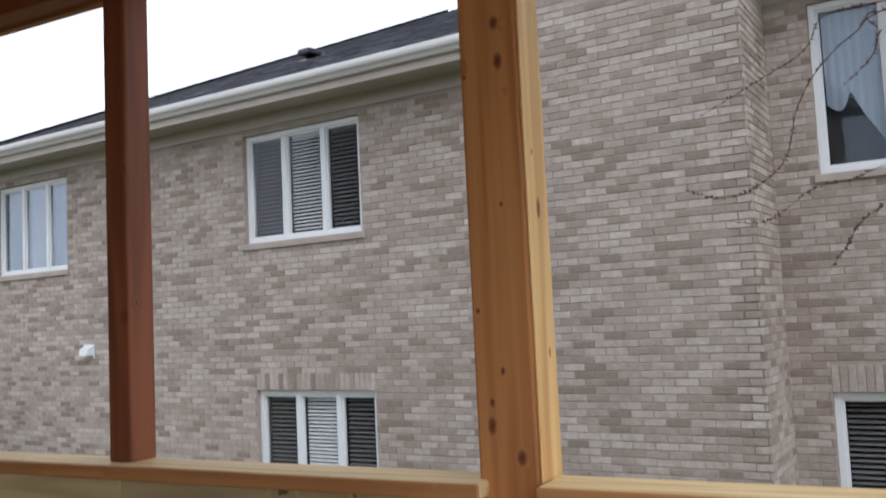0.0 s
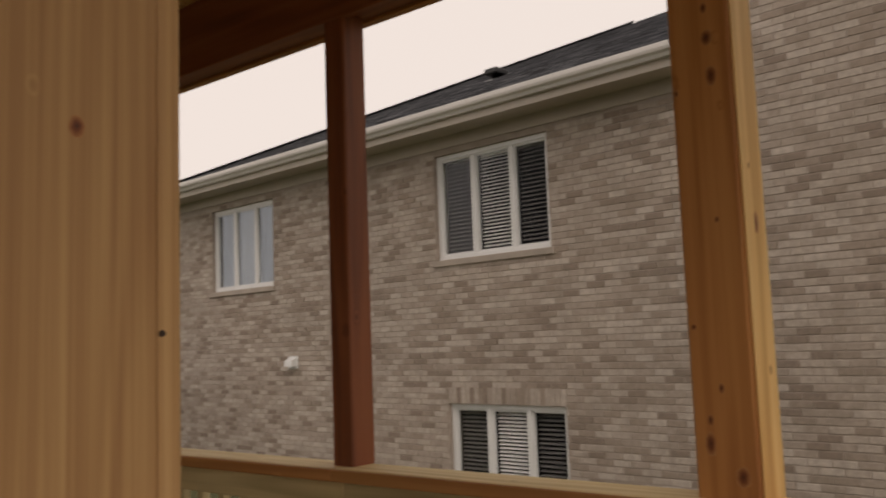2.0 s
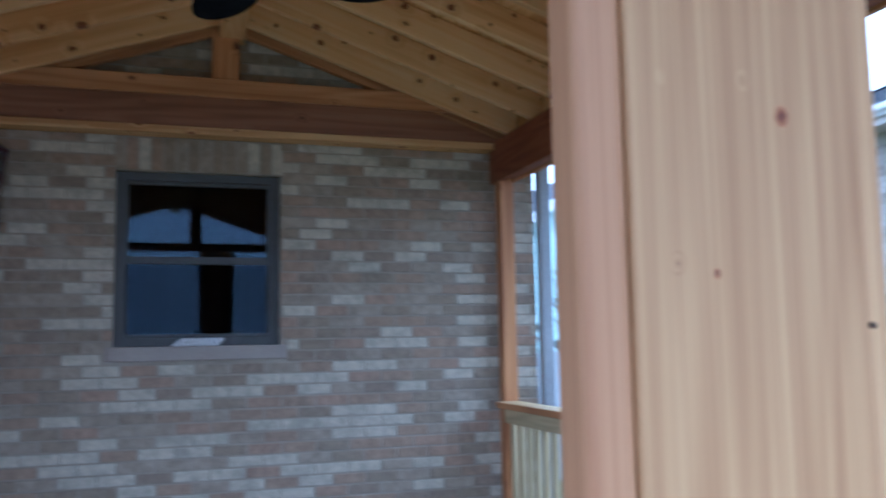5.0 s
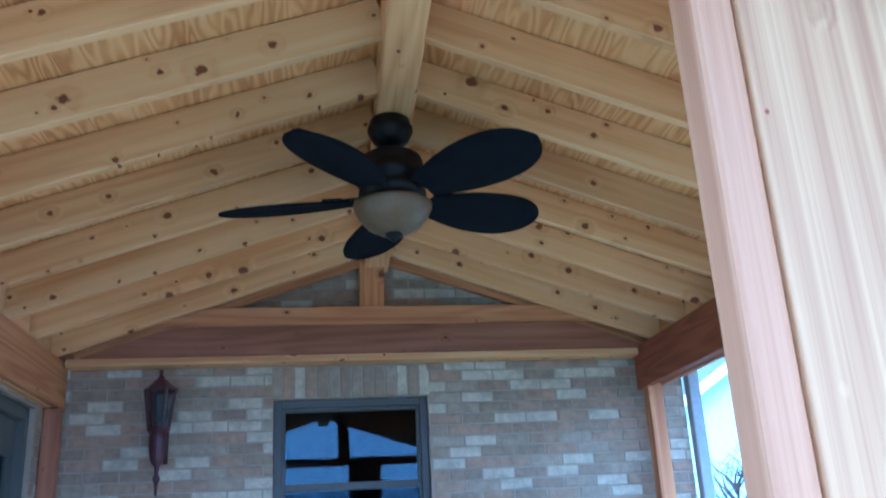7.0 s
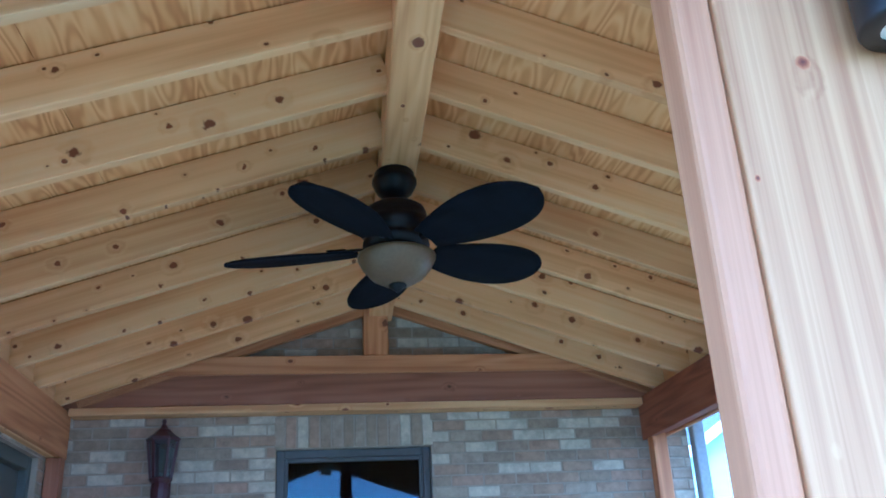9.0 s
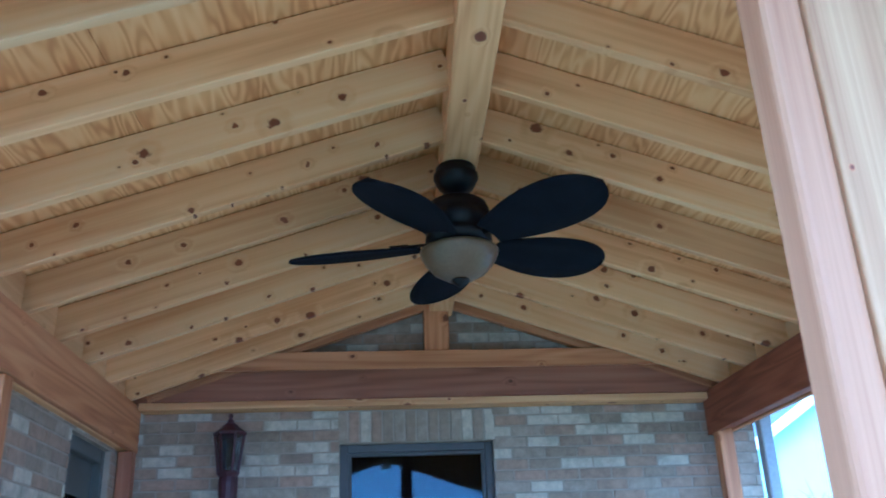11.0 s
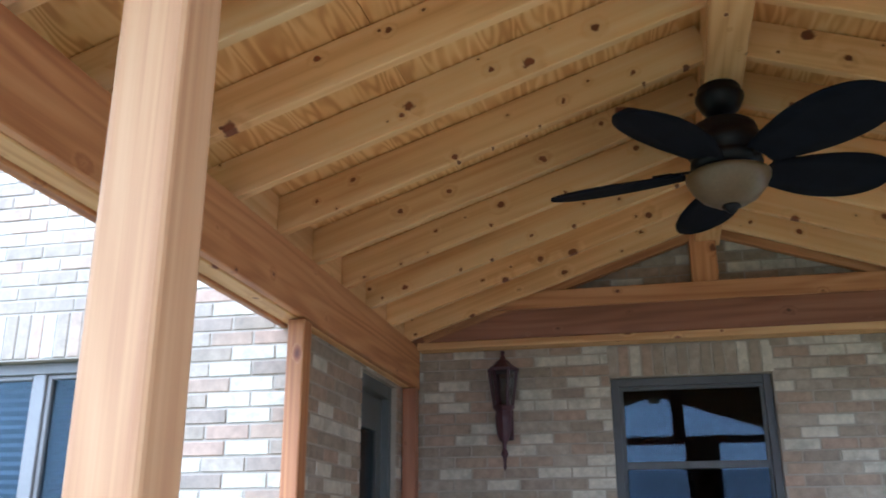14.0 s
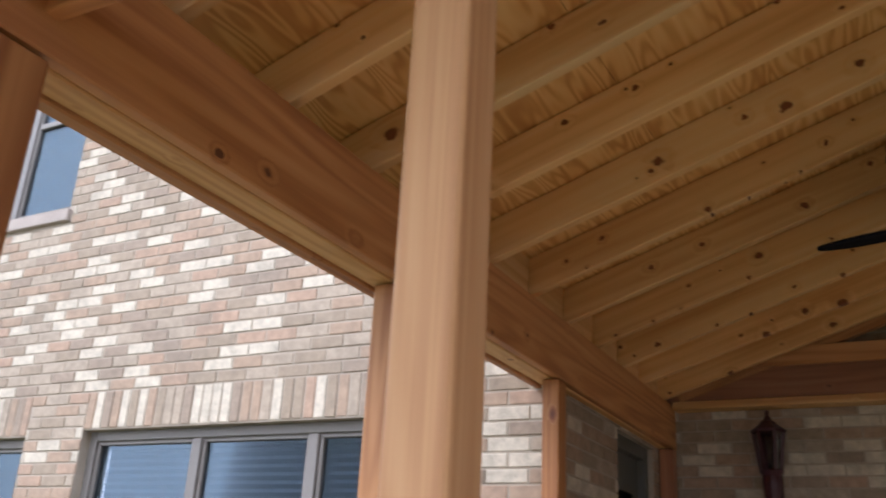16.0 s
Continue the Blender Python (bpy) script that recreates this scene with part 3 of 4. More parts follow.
part("door_leaf", wall_mesh(4.752, 5.338, 0.01, 2.218, [(4.85, 5.24, 0.35, 2.02)], 0.045), M_DOOR, door, m=Matrix.Translation((0, 0.075, 0)))
p = part("pane", box((4.85, 0.09, 0.35), (5.24, 0.096, 2.02)), M_GLASS_DIM, door)
# black sheet paints the unlit room behind the door glass
part("room_sheet", box((4.69, 0.17, 0), (5.40, 0.19, 2.29)), M_DARK, door)
hd = part("door_handle", box((4.79, 0.03, 1.02), (4.82, 0.075, 1.16), 0.01, 2), M_BLACK, door)

# front wall of the wing, left of the porch
M_WING = frame_axes((SIDE_X, FRONT_Y, 0), (1, 0, 0), (0, 1, 0))
# x runs from the wing's corner, negative to the west
W3 = (-2.88, -0.51, 0.95, 2.215)
W4 = (-4.9, -3.37, 0.95, 2.19)
W5 = (-4.89, -3.43, 3.70, 5.23)
wall_w = solid("wall_south", wall_mesh(-6.4, -0.003, GROUND - 0.1, 6.2, [W3, W4, W5], 0.22), M_MORTAR_HOUSE, "sunlit cream and pink brick wing of the house", "wall", kind="structure", m=M_WING)
blocked = [(W3[0], W3[1], W3[2], 2.437), (W4[0], W4[1], W4[2], 2.437), W5, (W5[0] - 0.05, W5[1] + 0.05, 3.60, 3.70), (W3[0] - 0.05, W3[1] + 0.05, 0.87, 0.95)]
cells_w = brick_cells(-6.4, 0.0, 0.0, 5.8, blocked, 7) + soldier_cells(W3[0], W3[1], 2.218, 2.437) + soldier_cells(W4[0], W4[1], 2.193, 2.437)
window_unit("window_2", M_WING, *W3, (-2.055, -1.285), M_GREYFRAME, M_GLASS_DIM, 0.06, "taupe three-light window under a soldier course", blinds=(M_BLIND_BLUE, M_BLIND_BLUE, M_BLIND_BLUE), sill=(0.03, 0.08), fw=0.055, backing=M_BLIND_BLUE, step=0.042)
window_unit("window_3", M_WING, *W4, (-4.15,), M_GREYFRAME, M_GLASS_DIM, 0.06, "taupe ground-floor window beside the wide one", sill=(0.03, 0.08), fw=0.055)
window_unit("window_4", M_WING, *W5, (-4.11,), M_GREYFRAME, M_GLASS_DIM, 0.06, "taupe upper double-hung window with a stone sill", rail=4.50, sill=(0.03, 0.09), fw=0.055)
part("eave", box((-6.8, -0.45, 6.2), (0.3, 0.22, 6.4)), M_TRIM, wall_w)

# back corner downpipe of the house
pipe = thing("downspout", "pale metal downspout at the house corner", "downspout", kind="structure")
part("pipe", box((2.165, 5.60, GROUND), (2.245, 5.68, 4.6), 0.012, 2), M_FENCE, pipe)

# ---- porch frame ----
BEAM_LO, BEAM_HI = 2.312, 2.59
LX, RX = -1.672, 1.842


def side_beam(x_in, out, label, inner, core, lift=0.0):
    """A built-up side beam: inner and outer boards with a pale board between them underneath."""
    b = thing("beam", label, "beam", "side beams")
    s = 1 if out > 0 else -1
    y0, y1 = -1.25, 5.66
    board("inner_board", (x_in + s * 0.019, y0, (BEAM_LO + BEAM_HI) / 2 + 0.004 + lift / 2), (x_in + s * 0.019, y1, (BEAM_LO + BEAM_HI) / 2 + 0.004 + lift / 2), 0.038, BEAM_HI - BEAM_LO - 0.008, inner, b)
    board("core_board", (x_in + s * 0.081, y0, BEAM_LO + 0.135 + lift), (x_in + s * 0.081, y1, BEAM_LO + 0.135 + lift), 0.084, 0.262, core, b)
    board("outer_board", (x_in + s * 0.140, y0, (BEAM_LO + BEAM_HI) / 2 - 0.006 + lift), (x_in + s * 0.140, y1, (BEAM_LO + BEAM_HI) / 2 - 0.006 + lift), 0.032, BEAM_HI - BEAM_LO, M_CEDAR, b)
    return b


beam_l = side_beam(LX, -1, "built-up cedar side beam along the porch's house side", M_CEDAR, M_PINE)
beam_r = side_beam(RX, 1, "built-up cedar side beam above the porch railing", M_CEDAR_SHADED, M_CEDAR_SHADED, 0.050)


def post(x0, x1, y0, y1, material, label, bevel=0.008, z0=0.0, z1=BEAM_LO, segs=2, group="porch posts"):
    return board("post", ((x0 + x1) / 2, (y0 + y1) / 2, z0), ((x0 + x1) / 2, (y0 + y1) / 2, z1), x1 - x0, y1 - y0, material, None, bevel, (0, 1, 0), label, "post", group, segs)


def knot(parent, place, normal, w, h):
    """A dark knot lying flush in a timber face."""
    bm = lathe([(0, 0.0012), (0.6, 0.001), (1.0, 0.0)], 14)
    for v in bm.verts:
        k = 1 + 0.22 * noise.noise(Vector((v.co.x * 1.7 + place[2] * 9, v.co.y * 1.7, place[1] * 7)))
        v.co = Vector((v.co.x * w * k * 1.3, v.co.y * h * k * 1.3, v.co.z * 0.5))
    q = new("knot", mesh_of("knot", bm, M_KNOT))
    q.parent = parent
    z = Vector(normal)
    y = Vector((0, 0, 1))
    m = Matrix.Translation(place) @ Matrix((y.cross(z), y, z)).transposed().to_4x4()
    q.matrix_basis = parent.matrix_basis.inverted() @ m


p1 = post(1.847, 1.980, 0.908, 1.053, M_CEDAR_POST, "knotty cedar post standing in the railing", z1=BEAM_LO + 0.053)
for y, z, w, h in ((0.945, 1.885, 0.010, 0.019), (0.954, 1.557, 0.004, 0.006), (1.003, 1.062, 0.010, 0.021), (0.936, 0.995, 0.012, 0.019), (1.000, 1.115, 0.006, 0.010), (0.970, 1.185, 0.005, 0.009), (1.025, 1.320, 0.005, 0.006), (1.030, 1.86, 0.004, 0.007), (0.950, 1.975, 0.011, 0.015), (0.952, 2.045, 0.006, 0.010)):
    knot(p1, (1.8468, y + 0.011, z), (-1, 0, 0), w, h)
sap = board("sapwood_face", (1.9135, 0.905, 0.0), (1.9135, 0.905, BEAM_LO), 0.123, 0.006, M_SAP, p1, 0.002, (0, 1, 0), "pale yellow sapwood face")
sap.matrix_basis = p1.matrix_basis.inverted() @ sap.matrix_basis
for x, z, w, h in ((1.912, 1.548, 0.009, 0.020), (1.890, 1.675, 0.003, 0.006), (1.935, 1.22, 0.004, 0.009)):
    knot(p1, (x, 0.9018, z), (0, -1, 0), w, h)
# this post's shade is painted in by its darker cedar
post(1.847, 1.943, 2.135, 2.224, M_CEDAR_SHADED, "cedar post standing in the railing, its shade in the dark red colour", z1=BEAM_LO + 0.053)
post(1.847, 1.943, 5.50, 5.59, M_CEDAR, "cedar post against the back brick wall", z1=BEAM_LO + 0.053)
post(-1.812, -1.674, 0.897, 1.042, M_CEDAR, "cedar corner post under the side beam")
post(-1.770, -1.676, 2.300, 2.392, M_CEDAR, "cedar post under the side beam")
p3 = post(-1.745, -1.668, 3.61, 3.70, M_CEDAR_POST, "knotty cedar post at the brick corner")
knot(p3, (-1.695, 3.6098, 2.165), (0, -1, 0), 0.018, 0.034)
post(-1.812, -1.674, -1.24, -1.10, M_CEDAR, "cedar end post under the side beam")
post(1.847, 1.980, -1.24, -1.10, M_CEDAR, "cedar end post of the deck railing", z1=BEAM_LO + 0.053)
post(-1.745, -1.660, 5.50, 5.59, M_CEDAR_RED, "red cedar post in the back corner")
post(-0.919, -0.830, 1.040, 1.135, M_CLEAR_PALE, "smooth clear cedar post beside the entrance", 0.012, z1=2.3925, segs=3)

# wide built-up column at the entrance
FRONT_LO = 2.3925
col = thing("column", "wide boxed cedar column with rounded edges beside the entrance", "column")
board("side_board", (0.2040, 1.098, 0), (0.2040, 1.098, FRONT_LO), 0.053, 0.066, M_CLEAR_PINK, col, 0.012, (0, 1, 0), segs=3)
board("core", (0.370, 1.135, 0), (0.370, 1.135, FRONT_LO), 0.30, 0.08, M_CLEAR, col, 0.004, (0, 1, 0))
board("face_board", (0.3685, 1.086, 0), (0.3685, 1.086, FRONT_LO), 0.275, 0.046, M_CLEAR_SAP, col, 0.005, (0, 1, 0), segs=3)
board("edge_board", (0.5215, 1.122, 0), (0.5215, 1.122, FRONT_LO), 0.038, 0.110, M_CLEAR_SAP, col, 0.012, (0, 1, 0), segs=3)
for x, z, w, h in ((0.410, 1.543, 0.007, 0.010), (0.323, 1.380, 0.003, 0.005), (0.334, 2.045, 0.008, 0.008), (0.243, 1.884, 0.003, 0.004)):
    knot(col, (x, 1.0628, z), (0, -1, 0), w, h)
for x, z in ((0.2385, 1.332), (0.512, 1.328)):
    part("screw", lathe([(0, 0.001), (0.0035, 0.001), (0.004, -0.001)], 12), M_SCREW, col, m=Matrix.Translation((x, 1.0665, z)) @ Matrix.Rotation(radians(90), 4, "X"))

# front beam over the entrance
fb = thing("beam", "cedar front beam over the porch entrance", "beam")
board("front_board", (LX, 0.93, 2.435), (RX, 0.93, 2.435), 0.038, 0.085, M_CEDAR, fb)
board("back_board", (LX, 1.02, 2.435), (RX, 1.02, 2.435), 0.038, 0.085, M_CEDAR, fb)

board("king_post", (0.132, 0.975, 2.478), (0.132, 0.975, 3.15), 0.132, 0.12, M_CEDAR, None, 0.006, (0, 1, 0), "cedar king post on the front beam", "post")

# tie beam on the brick wall, with a pale ledger under it, king post, wall rafters
tie = thing("tie_beam", "red-brown cedar tie beam against the brick wall", "beam")
board("tie_board", (-1.83, 5.605, 2.745), (2.05, 5.605, 2.745), 0.11, 0.294, M_CEDAR_RED, tie)
board("cap_strip", (-1.80, 5.538, 2.837), (2.03, 5.538, 2.837), 0.026, 0.112, M_CEDAR, tie)
board("ledger", (-1.66, 5.600, 2.5745), (1.83, 5.600, 2.5745), 0.13, 0.045, M_PINE, tie, label="pale pine strip under the tie beam")
RIDGE_LO = 3.150


def ridge_x(y):
    """The ridge runs a little askew to the side beams."""
    return 0.060 + 0.035 * (y - 2.43)


SLOPE = 0.340
RB = 3.205
board("king_post", (0.136, 5.60, 2.894), (0.136, 5.60, RIDGE_LO + 0.25), 0.158, 0.115, M_CEDAR, None, 0.006, (0, 1, 0), "short cedar king post on the tie beam", "post")

ridge = board("ridge_beam", (ridge_x(-1.28), -1.28, RIDGE_LO + 0.115), (ridge_x(5.66), 5.66, RIDGE_LO + 0.115), 0.150, 0.23, M_PINE, None, 0.006, (0, 0, 1), "knotty pine ridge beam under the porch roof", "beam")

RAFTER_Y = [5.465 - 0.412 * k for k in range(17)]
for y in RAFTER_Y:
    for s in (-1, 1):
        x0 = ridge_x(y) + s * 0.069
        x1 = (-1.805 if y > 3.3 else -2.06) if s < 0 else 2.27
        dz = 0.0898
        board("rafter", (x0, y + 0.019, RB + dz), (x1, y + 0.019, RB + dz - SLOPE * abs(x1 - x0)), 0.040, 0.1585, M_RAFTER, None, 0.003, (0, 0, 1), "pale knotty pine rafter under the plywood roof", "rafter", "porch rafters")
for s in (-1, 1):
    board("rafter", (ridge_x(5.6) + s * 0.075, 5.575, RB + 0.02), (ridge_x(5.6) + s * 1.80, 5.575, RB + 0.02 - SLOPE * 1.725), 0.05, 0.10, M_CEDAR, None, 0.003, (0, 0, 1), "cedar wall rafter above the tie beam", "rafter")
# fascia board closing the rafter tails on the house side, blocking above the beams
FZ = RB + 0.145 - SLOPE * 2.048
board("fascia", (-2.078, -1.29, FZ - 0.072), (-2.078, 3.30, FZ - 0.072), 0.030, 0.256, M_CEDAR, None, 0.003, (0, 0, 1), "cedar fascia board closing the rafter tails", "fascia")
for b, x, lo, y_least in ((beam_l, -1.738, 2.592, 2.9), (beam_r, 1.975, 2.640, -2.0)):
    for y in RAFTER_Y:
        top = RB + 0.194 - SLOPE * (abs(x - ridge_x(y)) - 0.005)
        if y_least < y < 5.3:
            board("blocking", (x, y + 0.041, (lo + top) / 2), (x, y + 0.409, (lo + top) / 2), 0.026, top - lo, M_RAFTER, b, 0.002)
# plywood sheets
for s in (-1, 1):
    roof = thing("roof", "plywood roof deck of the porch with shingles above", "roof", "porch roof", "structure")
    n = math.sqrt(1 + SLOPE * SLOPE)
    for j, y0 in enumerate((-1.29, -0.57, 0.65, 1.87, 3.09, 4.31)):
        y1 = (-0.573, 0.647, 1.867, 3.087, 4.307, 5.66)[j]
        for a, b in ((0.0, 1.217), (1.220, 2.42 if s > 0 else 2.29 if y1 < 3.7 else 1.99)):
            bm = bmesh.new()
            z = [RB + 0.202 - SLOPE * d / n for d in (a, b)]
            vs = [bm.verts.new((ridge_x(y) + s * (a, b)[i] / n, y, z[i] + h)) for h in (0.0, 0.012) for i, y in ((0, y0), (1, y0), (1, y1), (0, y1))]
            for f in ((0, 1, 2, 3), (4, 5, 6, 7), (0, 1, 5, 4), (1, 2, 6, 5), (2, 3, 7, 6), (3, 0, 4, 7)):
                bm.faces.new([vs[i] for i in f])
            bmesh.ops.recalc_face_normals(bm, faces=bm.faces)
            part("plywood_sheet", bm, M_PLY, roof)
    for d1, y0, y1 in ((2.46 if s > 0 else 2.33, -1.33, 3.088), (2.46 if s > 0 else 2.06, 3.09, 5.67)):
        bm = bmesh.new()
        vs = [bm.verts.new((ridge_x(y) + s * d / n, y, RB + 0.226 + h - SLOPE * d / n)) for h in (0.0, 0.02) for d, y in ((0, y0), (d1, y0), (d1, y1), (0, y1))]
        for f in ((0, 1, 2, 3), (4, 5, 6, 7), (0, 1, 5, 4), (1, 2, 6, 5), (2, 3, 7, 6), (3, 0, 4, 7)):
            bm.faces.new([vs[i] for i in f])
        bmesh.ops.recalc_face_normals(bm, faces=bm.faces)
        part("roof_shingles", bm, M_SHINGLE, roof)

# ---- railing on the yard side ----


def railing(y0, y1, label):
    r = thing("railing", label, "railing", "porch railing")
    board("cap", (1.868, y0, 0.926), (1.868, y1, 0.926), 0.140, 0.038, M_CAP, r, 0.008, segs=2)
    board("edge_trim", (1.7925, y0, 0.925), (1.7925, y1, 0.925), 0.010, 0.036, M_CEDAR, r, 0.003, label="orange cedar edge strip")
    board("top_rail", (1.862, y0, 0.858), (1.862, y1, 0.858), 0.038, 0.089, M_TREATED, r)
    board("bottom_rail", (1.862, y0, 0.12), (1.862, y1, 0.12), 0.038, 0.089, M_TREATED, r)
    n = int((y1 - y0 - 0.06) / 0.12)
    for k in range(n + 1):
        y = y0 + 0.06 + k * 0.12
        board("baluster", (1.897, y, 0.09), (1.897, y, 0.895), 0.034, 0.034, M_TREATED, r, 0.003, (0, 1, 0))
    return r


railing(1.03, 2.18, "treated pine railing between the cedar posts")
railing(2.18, 5.50, "treated pine railing up to the brick wall")
railing(-1.10, 0.895, "treated pine railing of the open deck")

# ---- ceiling fan ----
fan = thing("ceiling_fan", "black five-blade ceiling fan with an amber bowl light", "ceiling fan", m=pose(0.078, 3.54, 0))
part("canopy", lathe([(0, 3.152), (0.078, 3.150), (0.084, 3.142), (0.086, 3.12), (0.094, 3.112), (0.095, 3.095), (0.086, 3.075), (0.074, 3.052), (0.05, 3.034), (0.03, 3.028), (0.016, 3.02)], 32), M_FAN, fan, smooth=True)
part("downrod", lathe([(0.013, 3.06), (0.013, 2.94)], 16), M_FAN, fan, smooth=True)
part("motor", lathe([(0, 3.012), (0.04, 3.010), (0.062, 2.998), (0.095, 2.990), (0.122, 2.972), (0.132, 2.945), (0.128, 2.925), (0.146, 2.915), (0.150, 2.89), (0.146, 2.865), (0.124, 2.85), (0.134, 2.835), (0.138, 2.81), (0.105, 2.785), (0.08, 2.765), (0, 2.765)], 40), M_FAN, fan, smooth=True)
part("light_bowl", lathe([(0.05, 2.778), (0.150, 2.772), (0.161, 2.765), (0.159, 2.75), (0.142, 2.715), (0.108, 2.675), (0.06, 2.647), (0, 2.640)], 40), M_SHADE, fan, "amber glass bowl", smooth=True)
part("finial", lathe([(0, 2.648), (0.034, 2.645), (0.036, 2.636), (0.020, 2.624), (0.01, 2.614), (0, 2.610)], 24), M_FAN, fan, smooth=True)
for k in range(5):
    a = radians(95.0 + 72 * k)
    mb = Matrix.Rotation(a, 4, "Z") @ Matrix.Translation((0, 0, 2.800)) @ Matrix.Rotation(radians(-2.2 if k > 2 else 0.0), 4, "Y") @ Matrix.Rotation(radians(-14), 4, "X")
    bm = bmesh.new()
    nseg = 26
    top, bot = [], []
    for i in range(nseg + 1):
        f = math.sin(0.5 * math.pi * i / nseg)
        x = 0.165 + 0.553 * f
        w = 0.144 * ((0.48 + 0.52 * math.sin(0.5 * math.pi * f / 0.58)) if f < 0.58 else math.sqrt(max(0.0, 1 - ((f - 0.58) / 0.42) ** 2.3)))
        sag = -0.006 * f
        for lst, h in ((top, 0.004), (bot, -0.004)):
            lst.append([bm.verts.new((x, q * w, sag + h - 0.010 * q * q)) for q in (-1, -0.5, 0, 0.5, 1)])
    for lst in (top, bot):
        for p, q in zip(lst, lst[1:]):
            for j in range(4):
                bm.faces.new((p[j], p[j + 1], q[j + 1], q[j]))
    for j in (0, 4):
        for i in range(nseg):
            bm.faces.new((top[i][j], top[i + 1][j], bot[i + 1][j], bot[i][j]))
    bmesh.ops.remove_doubles(bm, verts=bm.verts, dist=0.0005)
    bmesh.ops.recalc_face_normals(bm, faces=bm.faces)
    bl = part("blade", bm, M_BLADE, fan, m=mb, smooth=True)
    bm = bmesh.new()
    add_box(bm, (0.085, -0.014, 0.002), (0.235, 0.014, 0.012), 0.003)
    add_box(bm, (0.205, -0.04, 0.005), (0.285, 0.04, 0.012), 0.003)
    part("blade_iron", bm, M_FAN, bl)

# ---- lantern on the back wall ----
lan = thing("wall_lantern", "burgundy hexagonal wall lantern on the brick", "wall lamp", m=pose(-1.120, 5.565, 0))
part("cap", lathe([(0, 2.530), (0.010, 2.526), (0.014, 2.512), (0.009, 2.500), (0.016, 2.490), (0.022, 2.474), (0.040, 2.462), (0.050, 2.448), (0.088, 2.420), (0.098, 2.412), (0.098, 2.400), (0.084, 2.396), (0, 2.396)], 6), M_LANTERN, lan)
for k in range(6):
    a0, a1 = radians(60 * k), radians(60 * k + 60)
    r0, r1 = Vector((math.cos(a0), math.sin(a0), 0)), Vector((math.cos(a1), math.sin(a1), 0))
    bm = bmesh.new()
    limb_o = Vector((-math.sin(a0), math.cos(a0), 0)) * 0.007
    c0, c1 = r0 * 0.086 + Vector((0, 0, 2.398)), r0 * 0.058 + Vector((0, 0, 2.185))
    vs = [bm.verts.new(q) for q in (c0 - limb_o - r0 * 0.007, c0 + limb_o - r0 * 0.007, c0 + limb_o + r0 * 0.007, c0 - limb_o + r0 * 0.007, c1 - limb_o - r0 * 0.007, c1 + limb_o - r0 * 0.007, c1 + limb_o + r0 * 0.007, c1 - limb_o + r0 * 0.007)]
    for f in ((0, 1, 5, 4), (1, 2, 6, 5), (2, 3, 7, 6), (3, 0, 4, 7)):
        bm.faces.new([vs[i] for i in f])
    part("cage_bar", bm, M_LANTERN, lan)
    bm = bmesh.new()
    bm.faces.new([bm.verts.new(q) for q in (r0 * 0.082 + Vector((0, 0, 2.396)), r1 * 0.082 + Vector((0, 0, 2.396)), r1 * 0.055 + Vector((0, 0, 2.187)), r0 * 0.055 + Vector((0, 0, 2.187)))])
    part("pane", bm, M_GLASS_DIM, lan).visible_shadow = False
part("base", lathe([(0, 2.190), (0.062, 2.190), (0.068, 2.180), (0.060, 2.166), (0.050, 2.155), (0.054, 2.12), (0.050, 2.06), (0.040, 2.005), (0.030, 1.985), (0.016, 1.97), (0.011, 1.93), (0.020, 1.912), (0.022, 1.895), (0.012, 1.878), (0.008, 1.84), (0.010, 1.825), (0, 1.797)], 12), M_LANTERN, lan)
part("wall_plate", box((-0.045, 0.080, 1.99), (0.045, 0.106, 2.20), 0.008, 2), M_LANTERN, lan)
part("arm", box((-0.012, 0.02, 2.09), (0.012, 0.085, 2.12), 0.004), M_LANTERN, lan)

# ---- lamp on the column ----
lamp = thing("wall_lamp", "black cylinder wall lamp with a frosted lens on the cedar column", "wall lamp", m=pose(0.440, 1.005, 2.06))
part("housing", lathe([(0.030, 0.0), (0.052, 0.0), (0.055, 0.006), (0.055, 0.15), (0.05, 0.158), (0, 0.158)], 40), M_BLACK, lamp, smooth=True)
part("lens", lathe([(0, 0.003), (0.031, 0.003), (0.031, 0.02)], 40), M_LENS, lamp, "white frosted lens")
part("bracket", box((-0.018, 0.048, 0.05), (0.018, 0.060, 0.12), 0.004), M_BLACK, lamp)

# ---- neighbour's house ----
NA = math.atan(0.075)
S_AX, E_AX = Vector((math.sin(NA), math.cos(NA), 0)), Vector((math.cos(NA), -math.sin(NA), 0))
M_NEXT = frame_axes((7.67, 3.6, 0), -S_AX, E_AX)
NG = GROUND - 0.15
A1, A2, A3 = (-3.24, -1.555, 2.265, 3.52), (-3.135, -1.465, -0.75, 0.60), (-8.17, -6.54, 2.21, 3.49)
FRZ = 3.59
wall_n = solid("wall_neighbour", wall_mesh(-9.37, 0.25, NG, 3.82, [A1, A2, A3], 0.22), M_MORTAR_NEXT, "tan grey brick side wall of the next house", "wall", kind="structure", m=M_NEXT)
cells_n = brick_cells(-9.37, 0.25, NG + 0.02, FRZ, [A1, (A2[0], A2[1], A2[2], 0.793), A3], 11) + soldier_cells(A2[0], A2[1], 0.60, 0.793)
wall_y = solid("wall_bay", wall_mesh(0.252, 2.41, NG, 6.4, [], 0.22), M_MORTAR_NEXT, "taller brick bay of the next house", "wall", kind="structure", m=M_NEXT)
cells_y = brick_cells(0.25, 2.41, NG + 0.02, 6.3, [], 12)
